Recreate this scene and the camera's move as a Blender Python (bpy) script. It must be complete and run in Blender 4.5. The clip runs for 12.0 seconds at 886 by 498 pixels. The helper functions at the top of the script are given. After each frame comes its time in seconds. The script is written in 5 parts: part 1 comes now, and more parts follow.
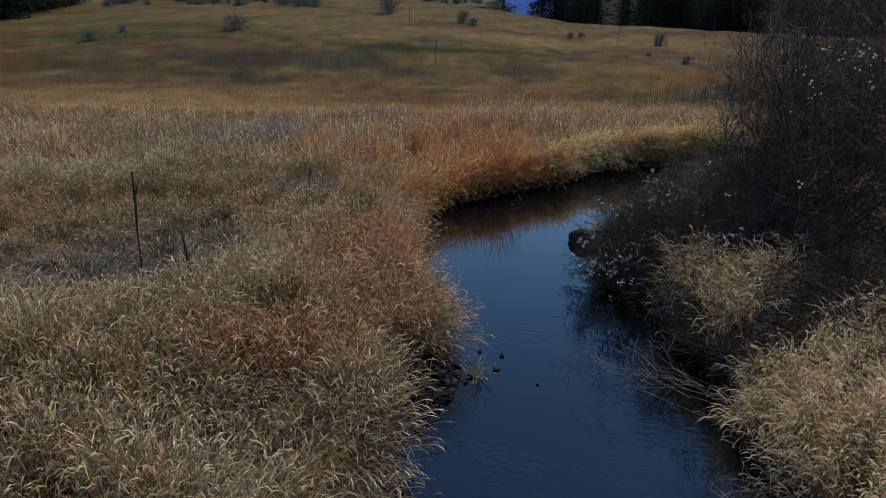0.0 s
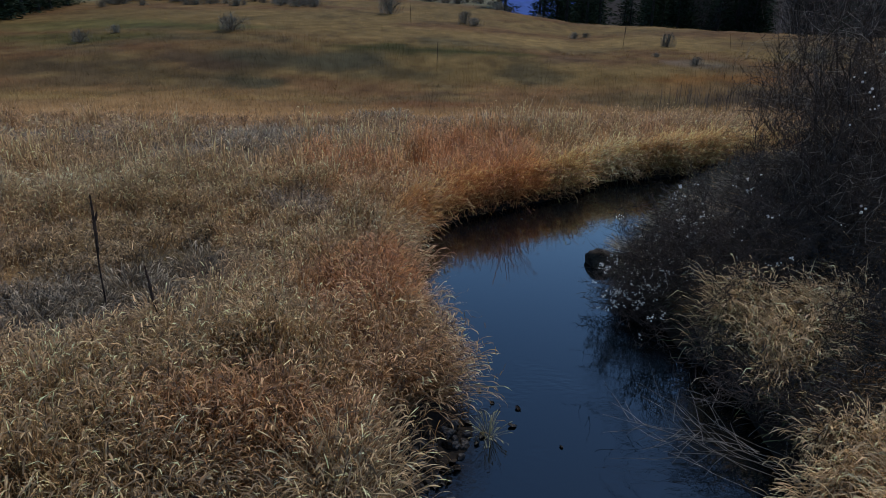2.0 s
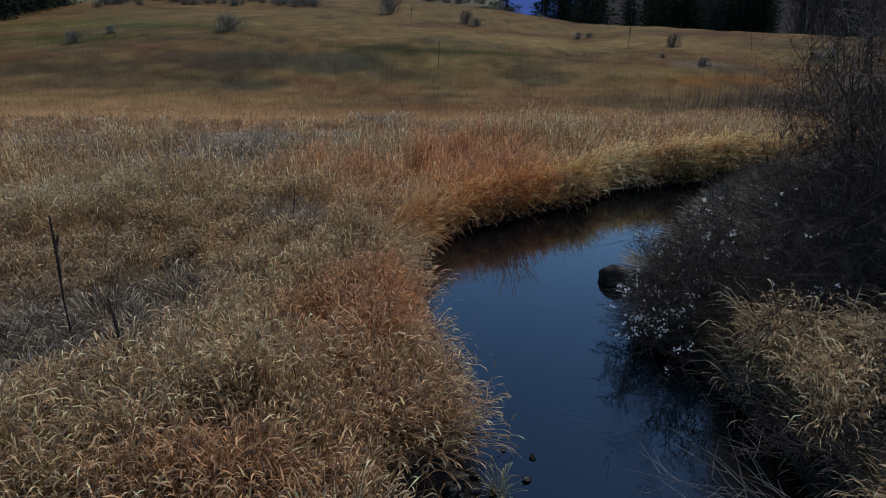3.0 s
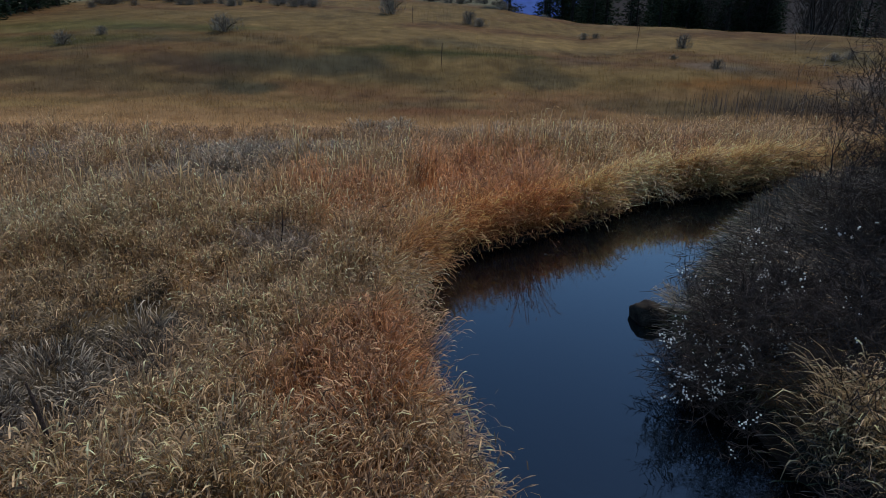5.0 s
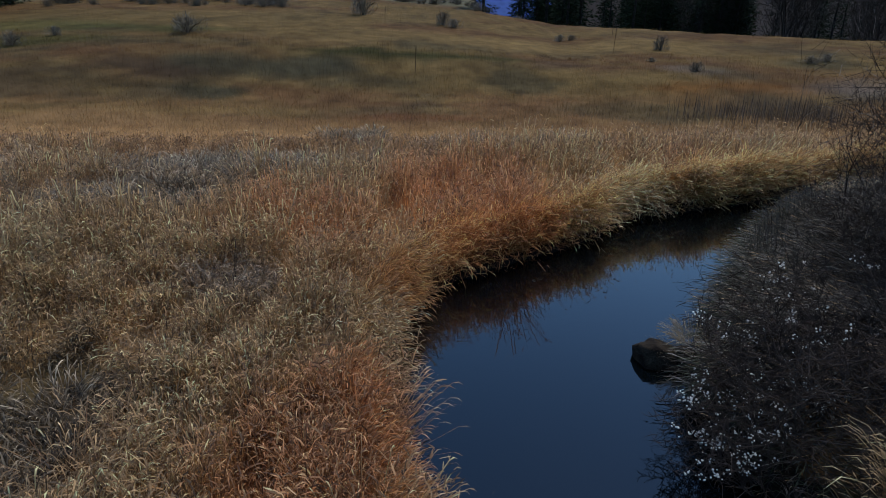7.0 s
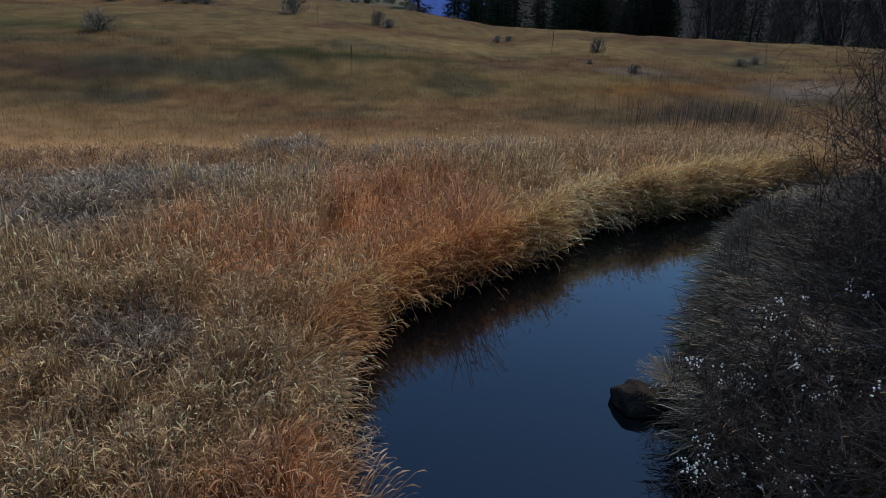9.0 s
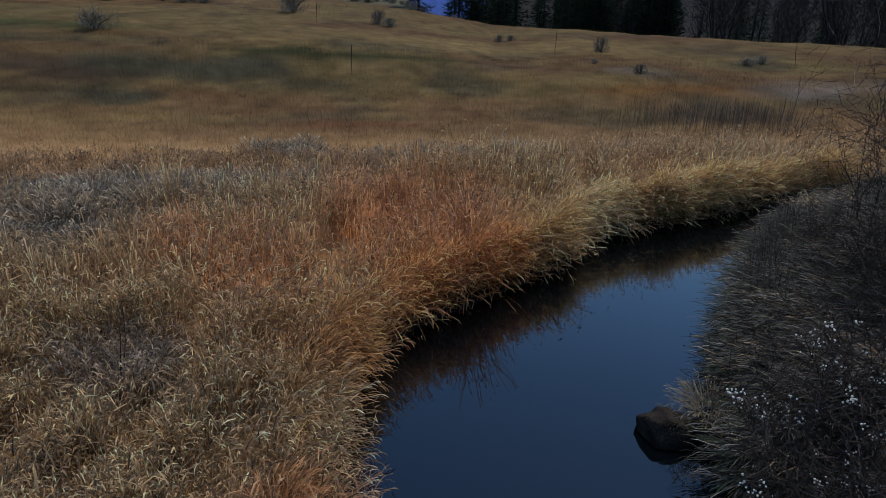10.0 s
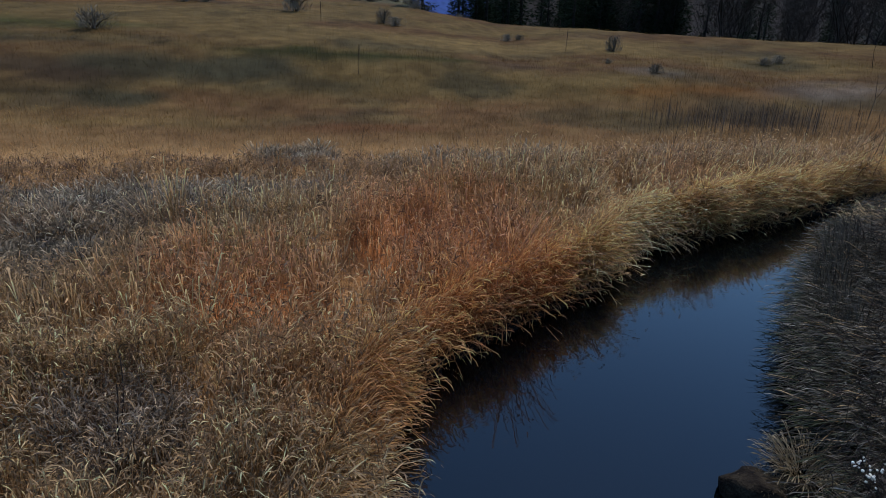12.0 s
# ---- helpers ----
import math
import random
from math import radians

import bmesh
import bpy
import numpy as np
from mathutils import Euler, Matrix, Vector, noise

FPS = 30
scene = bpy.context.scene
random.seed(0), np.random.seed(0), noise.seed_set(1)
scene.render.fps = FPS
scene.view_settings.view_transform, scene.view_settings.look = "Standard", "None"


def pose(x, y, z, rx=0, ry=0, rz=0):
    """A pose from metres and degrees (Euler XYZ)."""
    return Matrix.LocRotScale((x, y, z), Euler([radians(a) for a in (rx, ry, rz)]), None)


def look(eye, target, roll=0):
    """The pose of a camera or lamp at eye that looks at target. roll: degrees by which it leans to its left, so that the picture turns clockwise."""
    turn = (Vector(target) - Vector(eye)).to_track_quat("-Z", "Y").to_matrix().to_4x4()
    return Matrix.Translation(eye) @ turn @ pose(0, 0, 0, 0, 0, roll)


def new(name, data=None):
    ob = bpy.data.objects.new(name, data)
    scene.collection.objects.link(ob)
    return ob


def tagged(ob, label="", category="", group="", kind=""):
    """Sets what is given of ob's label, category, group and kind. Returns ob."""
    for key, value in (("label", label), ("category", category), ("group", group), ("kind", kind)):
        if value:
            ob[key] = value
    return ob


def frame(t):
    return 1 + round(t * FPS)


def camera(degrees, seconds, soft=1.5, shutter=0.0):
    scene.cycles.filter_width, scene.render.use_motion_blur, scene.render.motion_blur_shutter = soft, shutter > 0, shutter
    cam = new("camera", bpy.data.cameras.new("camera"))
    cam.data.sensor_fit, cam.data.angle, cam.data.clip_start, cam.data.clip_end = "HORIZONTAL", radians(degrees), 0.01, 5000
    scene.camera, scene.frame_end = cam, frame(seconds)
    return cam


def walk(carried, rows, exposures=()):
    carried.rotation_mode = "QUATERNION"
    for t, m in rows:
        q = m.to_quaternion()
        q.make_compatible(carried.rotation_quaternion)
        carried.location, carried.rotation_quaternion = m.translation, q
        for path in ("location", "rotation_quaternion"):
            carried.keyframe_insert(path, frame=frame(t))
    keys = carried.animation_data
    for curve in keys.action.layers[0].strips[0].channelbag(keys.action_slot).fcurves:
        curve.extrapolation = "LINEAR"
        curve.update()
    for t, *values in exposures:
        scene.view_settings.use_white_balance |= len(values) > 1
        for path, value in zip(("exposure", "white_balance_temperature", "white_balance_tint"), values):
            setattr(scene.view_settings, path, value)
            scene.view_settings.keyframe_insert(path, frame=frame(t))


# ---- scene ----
cam = camera(73.5, 12.0, soft=0.85)
METRES, EYE, TILT, LEAN, TURN = 8.0, 4.31, -20.4, -1.0, 0.0
ROWS = [
    (0.0, 0.0, 0.0, 0.0, 0.0, 0.0, -0.0),
    (0.5, -0.0003, 0.0225, 0.0084, 0.02, 0.0, 0.0),
    (1.0, -0.0025, 0.0531, 0.0195, 0.03, 0.01, 0.0),
    (1.5, -0.0067, 0.0934, 0.0353, 0.07, 0.02, 0.03),
    (2.0, -0.009, 0.1414, 0.0537, 0.08, 0.03, 0.04),
    (2.5, -0.012, 0.193, 0.0725, 0.11, 0.04, 0.05),
    (3.0, -0.0141, 0.2443, 0.0915, 0.16, 0.05, 0.06),
    (5.0, -0.0309, 0.4138, 0.1582, 0.23, 0.07, 0.05),
    (5.5, -0.0325, 0.4525, 0.1725, 0.24, 0.09, 0.03),
    (6.0, -0.0343, 0.4893, 0.1883, 0.26, 0.09, 0.03),
    (6.5, -0.036, 0.5269, 0.2039, 0.28, 0.11, 0.03),
    (7.0, -0.0358, 0.5642, 0.2201, -2.11, 0.11, 0.76),
    (9.0, -0.0449, 0.7143, 0.2803, -7.89, -0.08, 2.38),
    (9.5, -0.0456, 0.7548, 0.2935, -7.86, -0.09, 2.38),
    (10.0, -0.05, 0.794, 0.3046, -7.92, -0.1, 2.42),
    (10.5, -0.0615, 0.8329, 0.3162, -8.0, -0.1, 2.48),
    (11.0, -0.0724, 0.8709, 0.3308, -7.96, -0.11, 2.47),
    (11.5, -0.0832, 0.9023, 0.3429, -7.94, -0.13, 2.44),
    (12.0, -0.0945, 0.9262, 0.3507, -7.89, -0.15, 2.45),
]
walk(cam, [(t, pose(0, 0, EYE, TILT, LEAN, TURN) @ pose(METRES * x, METRES * y, METRES * z, 90 + pitch, roll, yaw)) for t, x, y, z, yaw, pitch, roll in ROWS],
     exposures=[(0.0, -0.14, 5650, 13), (5.0, -0.19, 5620, 13), (12.0, -0.28, 5580, 13)])

# ---------------------------------------------------------------- world, sun
SUN_AZ, SUN_EL = radians(32.0), radians(60.0)      # azimuth from +y, positive towards +x
sun_way = Vector((math.sin(SUN_AZ) * math.cos(SUN_EL), math.cos(SUN_AZ) * math.cos(SUN_EL), math.sin(SUN_EL)))
world = bpy.data.worlds.new("sky")
scene.world = world
world.use_nodes = True
wn = world.node_tree.nodes
sky = wn.new("ShaderNodeTexSky")
sky.sky_type = 'NISHITA'
sky.sun_disc = False
sky.sun_elevation, sky.sun_rotation = SUN_EL, SUN_AZ
sky.air_density, sky.dust_density, sky.ozone_density = 1.9, 0.3, 10.0
world.node_tree.links.new(sky.outputs[0], wn["Background"].inputs[0])
wn["Background"].inputs[1].default_value = 0.15
lamp = bpy.data.lights.new("sun", 'SUN')
lamp.energy, lamp.angle, lamp.color = 3.5, radians(1.0), (1.0, 0.875, 0.68)
sun = new("sun", lamp)
sun.matrix_world = look(sun_way * 200, (0, 0, 0))


# ---------------------------------------------------------------- materials
def material(name):
    m = bpy.data.materials.new(name)
    m.use_nodes = True
    return m, m.node_tree.nodes, m.node_tree.links, m.node_tree.nodes["Principled BSDF"]


def mottled(name, a, b, scale, rough=0.85, bump=0.3, fine=60.0, c=None, detail=6.0, gloss=0.25):
    """Two colours mixed by a broad noise, a third by a fine one, with relief."""
    m, n, l, p = material(name)
    co = n.new("ShaderNodeNewGeometry")
    t1, t2 = n.new("ShaderNodeTexNoise"), n.new("ShaderNodeTexNoise")
    t1.inputs["Scale"].default_value, t1.inputs["Detail"].default_value = scale, detail
    t2.inputs["Scale"].default_value, t2.inputs["Detail"].default_value = fine, 4.0
    l.new(co.outputs["Position"], t1.inputs["Vector"])
    l.new(co.outputs["Position"], t2.inputs["Vector"])
    r = n.new("ShaderNodeValToRGB")
    r.color_ramp.elements[0].position, r.color_ramp.elements[1].position = 0.35, 0.65
    r.color_ramp.elements[0].color, r.color_ramp.elements[1].color = (*a, 1), (*b, 1)
    l.new(t1.outputs[0], r.inputs[0])
    mix = n.new("ShaderNodeMix")
    mix.data_type = 'RGBA'
    mix.inputs[7].default_value = (*(c or [0.6 * q for q in a]), 1)
    r2 = n.new("ShaderNodeMapRange")
    r2.inputs[1].default_value, r2.inputs[2].default_value, r2.inputs[4].default_value = 0.45, 0.75, 0.8
    l.new(t2.outputs[0], r2.inputs[0])
    l.new(r2.outputs[0], mix.inputs[0])
    l.new(r.outputs[0], mix.inputs[6])
    l.new(mix.outputs[2], p.inputs["Base Color"])
    p.inputs["Roughness"].default_value = rough
    p.inputs["Specular IOR Level"].default_value = gloss
    if bump:
        b_ = n.new("ShaderNodeBump")
        b_.inputs["Strength"].default_value, b_.inputs["Distance"].default_value = bump, 0.02
        l.new(t2.outputs[0], b_.inputs["Height"])
        l.new(b_.outputs[0], p.inputs["Normal"])
    return m


def blade_material(name, translucent=0.35, rough=0.55, spec=0.35):
    """Dry blades: the tint of each blade, some light passing through."""
    m, n, l, p = material(name)
    at = n.new("ShaderNodeAttribute")
    at.attribute_name = "tint"
    geo = n.new("ShaderNodeNewGeometry")
    tex = n.new("ShaderNodeTexNoise")
    tex.inputs["Scale"].default_value, tex.inputs["Detail"].default_value = 45.0, 3.0
    l.new(geo.outputs["Position"], tex.inputs["Vector"])
    hsv = n.new("ShaderNodeHueSaturation")
    mr = n.new("ShaderNodeMapRange")
    mr.inputs[3].default_value, mr.inputs[4].default_value = 0.72, 1.28
    l.new(tex.outputs[0], mr.inputs[0])
    l.new(mr.outputs[0], hsv.inputs["Value"])
    l.new(at.outputs["Color"], hsv.inputs["Color"])
    l.new(hsv.outputs[0], p.inputs["Base Color"])
    p.inputs["Roughness"].default_value, p.inputs["Specular IOR Level"].default_value = rough, spec
    tr = n.new("ShaderNodeBsdfTranslucent")
    l.new(hsv.outputs[0], tr.inputs["Color"])
    mix = n.new("ShaderNodeMixShader")
    mix.inputs[0].default_value = translucent
    l.new(p.outputs[0], mix.inputs[1])
    l.new(tr.outputs[0], mix.inputs[2])
    l.new(mix.outputs[0], n["Material Output"].inputs["Surface"])
    return m


def water_material():
    m, n, l, p = material("stream_water")
    p.inputs["Base Color"].default_value = (0.0012, 0.0022, 0.0030, 1)
    p.inputs["Roughness"].default_value, p.inputs["IOR"].default_value = 0.02, 1.46
    geo = n.new("ShaderNodeNewGeometry")
    mp = n.new("ShaderNodeMapping")
    mp.inputs["Rotation"].default_value = (0, 0, radians(20))
    mp.inputs["Scale"].default_value = (1.0, 2.2, 1.0)
    l.new(geo.outputs["Position"], mp.inputs["Vector"])
    fine, broad = n.new("ShaderNodeTexNoise"), n.new("ShaderNodeTexNoise")
    fine.inputs["Scale"].default_value, fine.inputs["Detail"].default_value = 7.0, 2.0
    broad.inputs["Scale"].default_value, broad.inputs["Detail"].default_value = 1.1, 1.0
    l.new(mp.outputs[0], fine.inputs["Vector"])
    l.new(geo.outputs["Position"], broad.inputs["Vector"])
    # riffle: livelier where the stream is shallow, calm in the pool upstream
    sep = n.new("ShaderNodeSeparateXYZ")
    l.new(geo.outputs["Position"], sep.inputs[0])
    calm = n.new("ShaderNodeMapRange")
    calm.inputs[1].default_value, calm.inputs[2].default_value = 6.0, 9.5
    calm.inputs[3].default_value, calm.inputs[4].default_value = 1.0, 0.08
    l.new(sep.outputs["Y"], calm.inputs[0])
    patch = n.new("ShaderNodeMapRange")
    patch.inputs[1].default_value, patch.inputs[2].default_value = 0.45, 0.65
    l.new(broad.outputs[0], patch.inputs[0])
    mul = n.new("ShaderNodeMath")
    mul.operation = 'MULTIPLY'
    l.new(calm.outputs[0], mul.inputs[0])
    l.new(patch.outputs[0], mul.inputs[1])
    add = n.new("ShaderNodeMath")
    add.operation = 'ADD'
    add.inputs[1].default_value = 0.035
    l.new(mul.outputs[0], add.inputs[0])
    bump = n.new("ShaderNodeBump")
    bump.inputs["Distance"].default_value = 0.013
    l.new(add.outputs[0], bump.inputs["Strength"])
    l.new(fine.outputs[0], bump.inputs["Height"])
    l.new(bump.outputs[0], p.inputs["Normal"])
    return m


def soil_material(name, a, b, scale, rough, bump, fine):
    """Thatch and soil; black up to a hand's height or two above the stream: wet mud, with the undercut bank's shade
    painted in.
    """
    m = mottled(name, a, b, scale, rough, bump, fine, gloss=0.03)
    n, l = m.node_tree.nodes, m.node_tree.links
    p = n["Principled BSDF"]
    was = p.inputs["Base Color"].links[0].from_socket
    at, mul = n.new("ShaderNodeAttribute"), n.new("ShaderNodeMix")
    at.attribute_name, mul.data_type, mul.blend_type = "tint", 'RGBA', 'MULTIPLY'
    mul.inputs[0].default_value = 1.0
    l.new(was, mul.inputs[6])
    l.new(at.outputs["Color"], mul.inputs[7])
    was = mul.outputs[2]
    geo, sep, mr, mix, tex = (n.new("ShaderNode" + k) for k in ("NewGeometry", "SeparateXYZ", "MapRange", "Mix", "TexNoise"))
    mix.data_type = 'RGBA'
    tex.inputs["Scale"].default_value = 3.0
    add = n.new("ShaderNodeMath")
    add.operation = 'MULTIPLY_ADD'
    add.inputs[1].default_value = 0.25
    l.new(geo.outputs["Position"], sep.inputs[0])
    l.new(geo.outputs["Position"], tex.inputs["Vector"])
    l.new(tex.outputs[0], add.inputs[0])
    l.new(sep.outputs["Z"], add.inputs[2])
    mr.inputs[1].default_value, mr.inputs[2].default_value = 0.38, 0.62
    l.new(add.outputs[0], mr.inputs[0])
    l.new(mr.outputs[0], mix.inputs[0])
    mix.inputs[6].default_value = (0.016, 0.013, 0.010, 1)
    # ground behind the brow of the hill blends to near black under the wood
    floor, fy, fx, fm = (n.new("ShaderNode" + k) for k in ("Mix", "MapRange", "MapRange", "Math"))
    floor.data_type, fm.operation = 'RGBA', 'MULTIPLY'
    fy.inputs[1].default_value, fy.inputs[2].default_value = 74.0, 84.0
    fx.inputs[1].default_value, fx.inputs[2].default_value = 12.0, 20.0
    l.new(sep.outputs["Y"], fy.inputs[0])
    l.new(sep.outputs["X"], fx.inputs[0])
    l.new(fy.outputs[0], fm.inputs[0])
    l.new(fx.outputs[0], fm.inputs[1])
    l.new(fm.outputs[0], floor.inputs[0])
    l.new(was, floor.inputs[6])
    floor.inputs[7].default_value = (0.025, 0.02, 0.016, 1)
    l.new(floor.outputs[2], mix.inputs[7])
    l.new(mix.outputs[2], p.inputs["Base Color"])
    return m


M_BLADE = blade_material("dry_grass_blades", 0.48)
M_MEADOW = blade_material("meadow_grass_blades", 0.45, 0.95, 0.0)
M_SEDGE = blade_material("weathered_sedge_blades", 0.2, 0.8, 0.04)
M_SOIL = soil_material("thatch_and_soil", (0.62, 0.6, 0.58), (1.0, 1.0, 1.0), 0.9, 0.95, 0.6, 25.0)
M_WATER = water_material()
M_TWIG = mottled("dark_twig_bark", (0.026, 0.020, 0.016), (0.085, 0.066, 0.054), 3.0, 0.9, 0.2, 50.0, gloss=0.05)
M_BARK = mottled("grey_bark", (0.014, 0.012, 0.010), (0.036, 0.031, 0.027), 1.5, 0.9, 0.4, 12.0)
M_SAGE = blade_material("sagebrush_foliage", 0.15, 0.95, 0.0)
M_STALK = mottled("dried_stalk", (0.030, 0.020, 0.015), (0.075, 0.045, 0.030), 9.0, 0.85, 0.5, 90.0)
M_ROCK = mottled("wet_dark_basalt", (0.012, 0.009, 0.007), (0.055, 0.042, 0.026), 5.0, 0.9, 1.0, 34.0, gloss=0.08)
M_MUD = mottled("wet_black_mud", (0.014, 0.012, 0.010), (0.035, 0.028, 0.022), 6.0, 0.45, 0.8, 50.0)
M_LEAF = mottled("fallen_leaf", (0.13, 0.095, 0.06), (0.30, 0.25, 0.18), 8.0, 0.7, 0.2, 90.0)
M_BERRY = mottled("white_berry", (0.70, 0.66, 0.55), (0.80, 0.77, 0.68), 20.0, 0.5, 0.0, 100.0, (0.6, 0.57, 0.5))
M_FLUFF = blade_material("seed_fluff", 0.4, 0.9, 0.05)
M_STICK = mottled("bleached_stick", (0.09, 0.074, 0.058), (0.22, 0.185, 0.145), 10.0, 0.7, 0.3, 80.0)

# ---------------------------------------------------------------- plan of stream and land
LEFT = [(-6.0, -30.0), (-3.0, -10.0), (-1.7, 0.0), (-1.25, 2.5), (-0.85, 4.2), (-0.5, 5.2), (-0.05, 6.1), (0.4, 6.75),
        (-0.12, 7.6), (-0.35, 8.6), (-0.6, 9.9), (-0.85, 11.2), (-0.8, 12.2), (-0.6, 13.2), (-0.25, 14.15), (0.45, 15.05),
        (1.15, 15.6), (2.4, 16.5), (3.6, 17.35), (4.3, 18.3), (5.2, 19.1), (6.1, 19.4), (7.8, 20.05), (9.85, 20.9), (12.4, 21.9), (15.0, 22.7),
        (21.0, 25.2), (32.0, 30.6), (60.0, 40.0)]
RIGHT = [(60.0, 37.0), (32.0, 28.0), (21.0, 23.2), (15.0, 20.9), (11.0, 19.4), (9.0, 18.2), (7.5, 16.9), (6.45, 15.75),
         (5.6, 14.55), (4.85, 13.45), (4.25, 12.45), (3.65, 11.6), (3.35, 10.9), (3.3, 10.0), (3.5, 8.8), (3.75, 7.5),
         (3.65, 6.2), (3.4, 4.8), (3.0, 2.5), (2.7, 0.0), (2.0, -10.0), (0.0, -30.0)]
POLY = np.array(LEFT + RIGHT)


def shore(x, y):
    """Distance to the water's edge (negative in the stream) and the way towards the water."""
    x, y = np.asarray(x, float), np.asarray(y, float)
    best = np.full(x.shape, 1e9)
    gx, gy = np.zeros(x.shape), np.zeros(x.shape)
    inside = np.zeros(x.shape, bool)
    for (ax, ay), (bx, by) in zip(POLY, np.roll(POLY, -1, axis=0)):
        ex, ey = bx - ax, by - ay
        u = np.clip(((x - ax) * ex + (y - ay) * ey) / (ex * ex + ey * ey), 0, 1)
        dx, dy = ax + u * ex - x, ay + u * ey - y
        d = np.hypot(dx, dy)
        near = d < best
        best = np.where(near, d, best)
        gx, gy = np.where(near, dx / (d + 1e-9), gx), np.where(near, dy / (d + 1e-9), gy)
        cross = ((ay > y) != (by > y)) & (x < (bx - ax) * (y - ay) / (by - ay + 1e-12) + ax)
        inside ^= cross
    s = np.where(inside, -1.0, 1.0)
    return best * s, gx * s, gy * s


def hashed(i, j, seed):
    v = np.sin(i * 127.1 + j * 311.7 + seed * 74.7) * 43758.5453
    return v - np.floor(v)


def vnoise(x, y, scale, seed=0, octaves=3):
    """Smooth value noise, 0 to 1."""
    x, y = np.asarray(x, float) * scale, np.asarray(y, float) * scale
    out, amp, tot = 0.0, 1.0, 0.0
    for o in range(octaves):
        i, j = np.floor(x), np.floor(y)
        fx, fy = x - i, y - j
        fx, fy = fx * fx * (3 - 2 * fx), fy * fy * (3 - 2 * fy)
        a = hashed(i, j, seed + o) * (1 - fx) + hashed(i + 1, j, seed + o) * fx
        b = hashed(i, j + 1, seed + o) * (1 - fx) + hashed(i + 1, j + 1, seed + o) * fx
        out = out + amp * (a * (1 - fy) + b * fy)
        tot += amp
        x, y, amp = x * 2.03 + 17.1, y * 2.03 + 9.2, amp * 0.5
    return out / tot


def sstep(a, b, v):
    u = np.clip((np.asarray(v, float) - a) / (b - a), 0, 1)
    return u * u * (3 - 2 * u)


def blob(x, y, cx, cy, rx, ry, turn=0.0):
    """1 in the middle of an ellipse, 0 outside it."""
    c, s = math.cos(radians(turn)), math.sin(radians(turn))
    u, v = (x - cx) * c + (y - cy) * s, -(x - cx) * s + (y - cy) * c
    return 1 - sstep(0.6, 1.25, np.hypot(u / rx, v / ry))


# the brow of the hill, by bearing x / y: how far off it is and how high
BROW_A = [-2.0, -1.0, -0.65, -0.45, -0.25, -0.08, 0.06, 0.2, 0.3, 0.44, 0.9, 1.6]
BROW_Y = [30.0, 46.0, 60.0, 70.0, 82.0, 90.0, 88.0, 78.0, 66.0, 60.0, 52.0, 45.0]
BROW_Z = [2.5, 4.2, 5.3, 6.9, 8.0, 7.9, 7.1, 5.25, 4.95, 4.55, 3.9, 3.5]


def land(x, y):
    """Height of the ground."""
    x, y = np.asarray(x, float), np.asarray(y, float)
    d, _, _ = shore(x, y)
    flat = 0.33 * sstep(-0.05, 0.32, d) + 0.22 * sstep(0.3, 3.0, d) + 0.025 * np.clip(y - 10, 0, 20)
    flat = flat + 0.12 * (vnoise(x, y, 0.5, 3) - 0.5) * sstep(0.2, 1.5, d)
    # low mud shelf inside the first bend
    flat = flat - 0.30 * blob(x, y, 0.0, 6.2, 0.62, 1.0, -25) * sstep(-0.1, 0.4, d)
    bed = -0.55 * sstep(0.0, 0.9, -d)
    z = np.where(d > 0, flat, bed)
    a = x / np.maximum(y, 6.0)
    yc, zc = np.interp(a, BROW_A, BROW_Y), np.interp(a, BROW_A, BROW_Z)
    y0 = np.minimum(29.0, yc - 12)
    u = np.clip((y - y0) / (yc - y0), 0, 1)
    rise = sstep(0, 0.25, u) * u ** 0.8
    z = z + (zc - 1.05) * rise * (d > 0)
    z = z + 0.25 * (vnoise(x, y, 0.12, 8) - 0.5) * sstep(30, 45, y)
    past = np.maximum(y - yc, 0)
    sage_side = 1 - sstep(0.06, 0.13, a)
    z = z + sage_side * 0.085 * np.minimum(past, 160) - (1 - sage_side) * np.minimum(0.08 * past, 2.5)
    z = z + sstep(0.17, 0.24, a) * sstep(115, 240, y) * 24 + sstep(200, 900, y) * 5
    return z


def spread(lo, hi, fine_lo, fine_hi, step, growth=1.22):
    """Grid lines: even in the middle, ever wider apart outwards."""
    mid = list(np.arange(fine_lo, fine_hi + step / 2, step))
    s, v, up = step, mid[-1], []
    while v < hi:
        s *= growth
        v += s
        up.append(v)
    s, v, down = step, mid[0], []
    while v > lo:
        s *= growth
        v -= s
        down.append(v)
    return np.array(down[::-1] + mid + up)


def raw_mesh(name, co, loops, starts, totals, mat, tint=None):
    """A mesh straight from arrays."""
    me = bpy.data.meshes.new(name)
    me.vertices.add(len(co))
    me.vertices.foreach_set("co", np.ascontiguousarray(co, np.float32).ravel())
    me.loops.add(len(loops))
    me.loops.foreach_set("vertex_index", np.ascontiguousarray(loops, np.int32))
    me.polygons.add(len(starts))
    me.polygons.foreach_set("loop_start", np.ascontiguousarray(starts, np.int32))
    me.polygons.foreach_set("loop_total", np.ascontiguousarray(totals, np.int32))
    me.update(calc_edges=True)
    me.materials.append(mat)
    if tint is not None:
        at = me.attributes.new("tint", 'FLOAT_COLOR', 'POINT')
        at.data.foreach_set("color", np.ascontiguousarray(np.c_[tint, np.ones(len(tint))], np.float32).ravel())
    return me


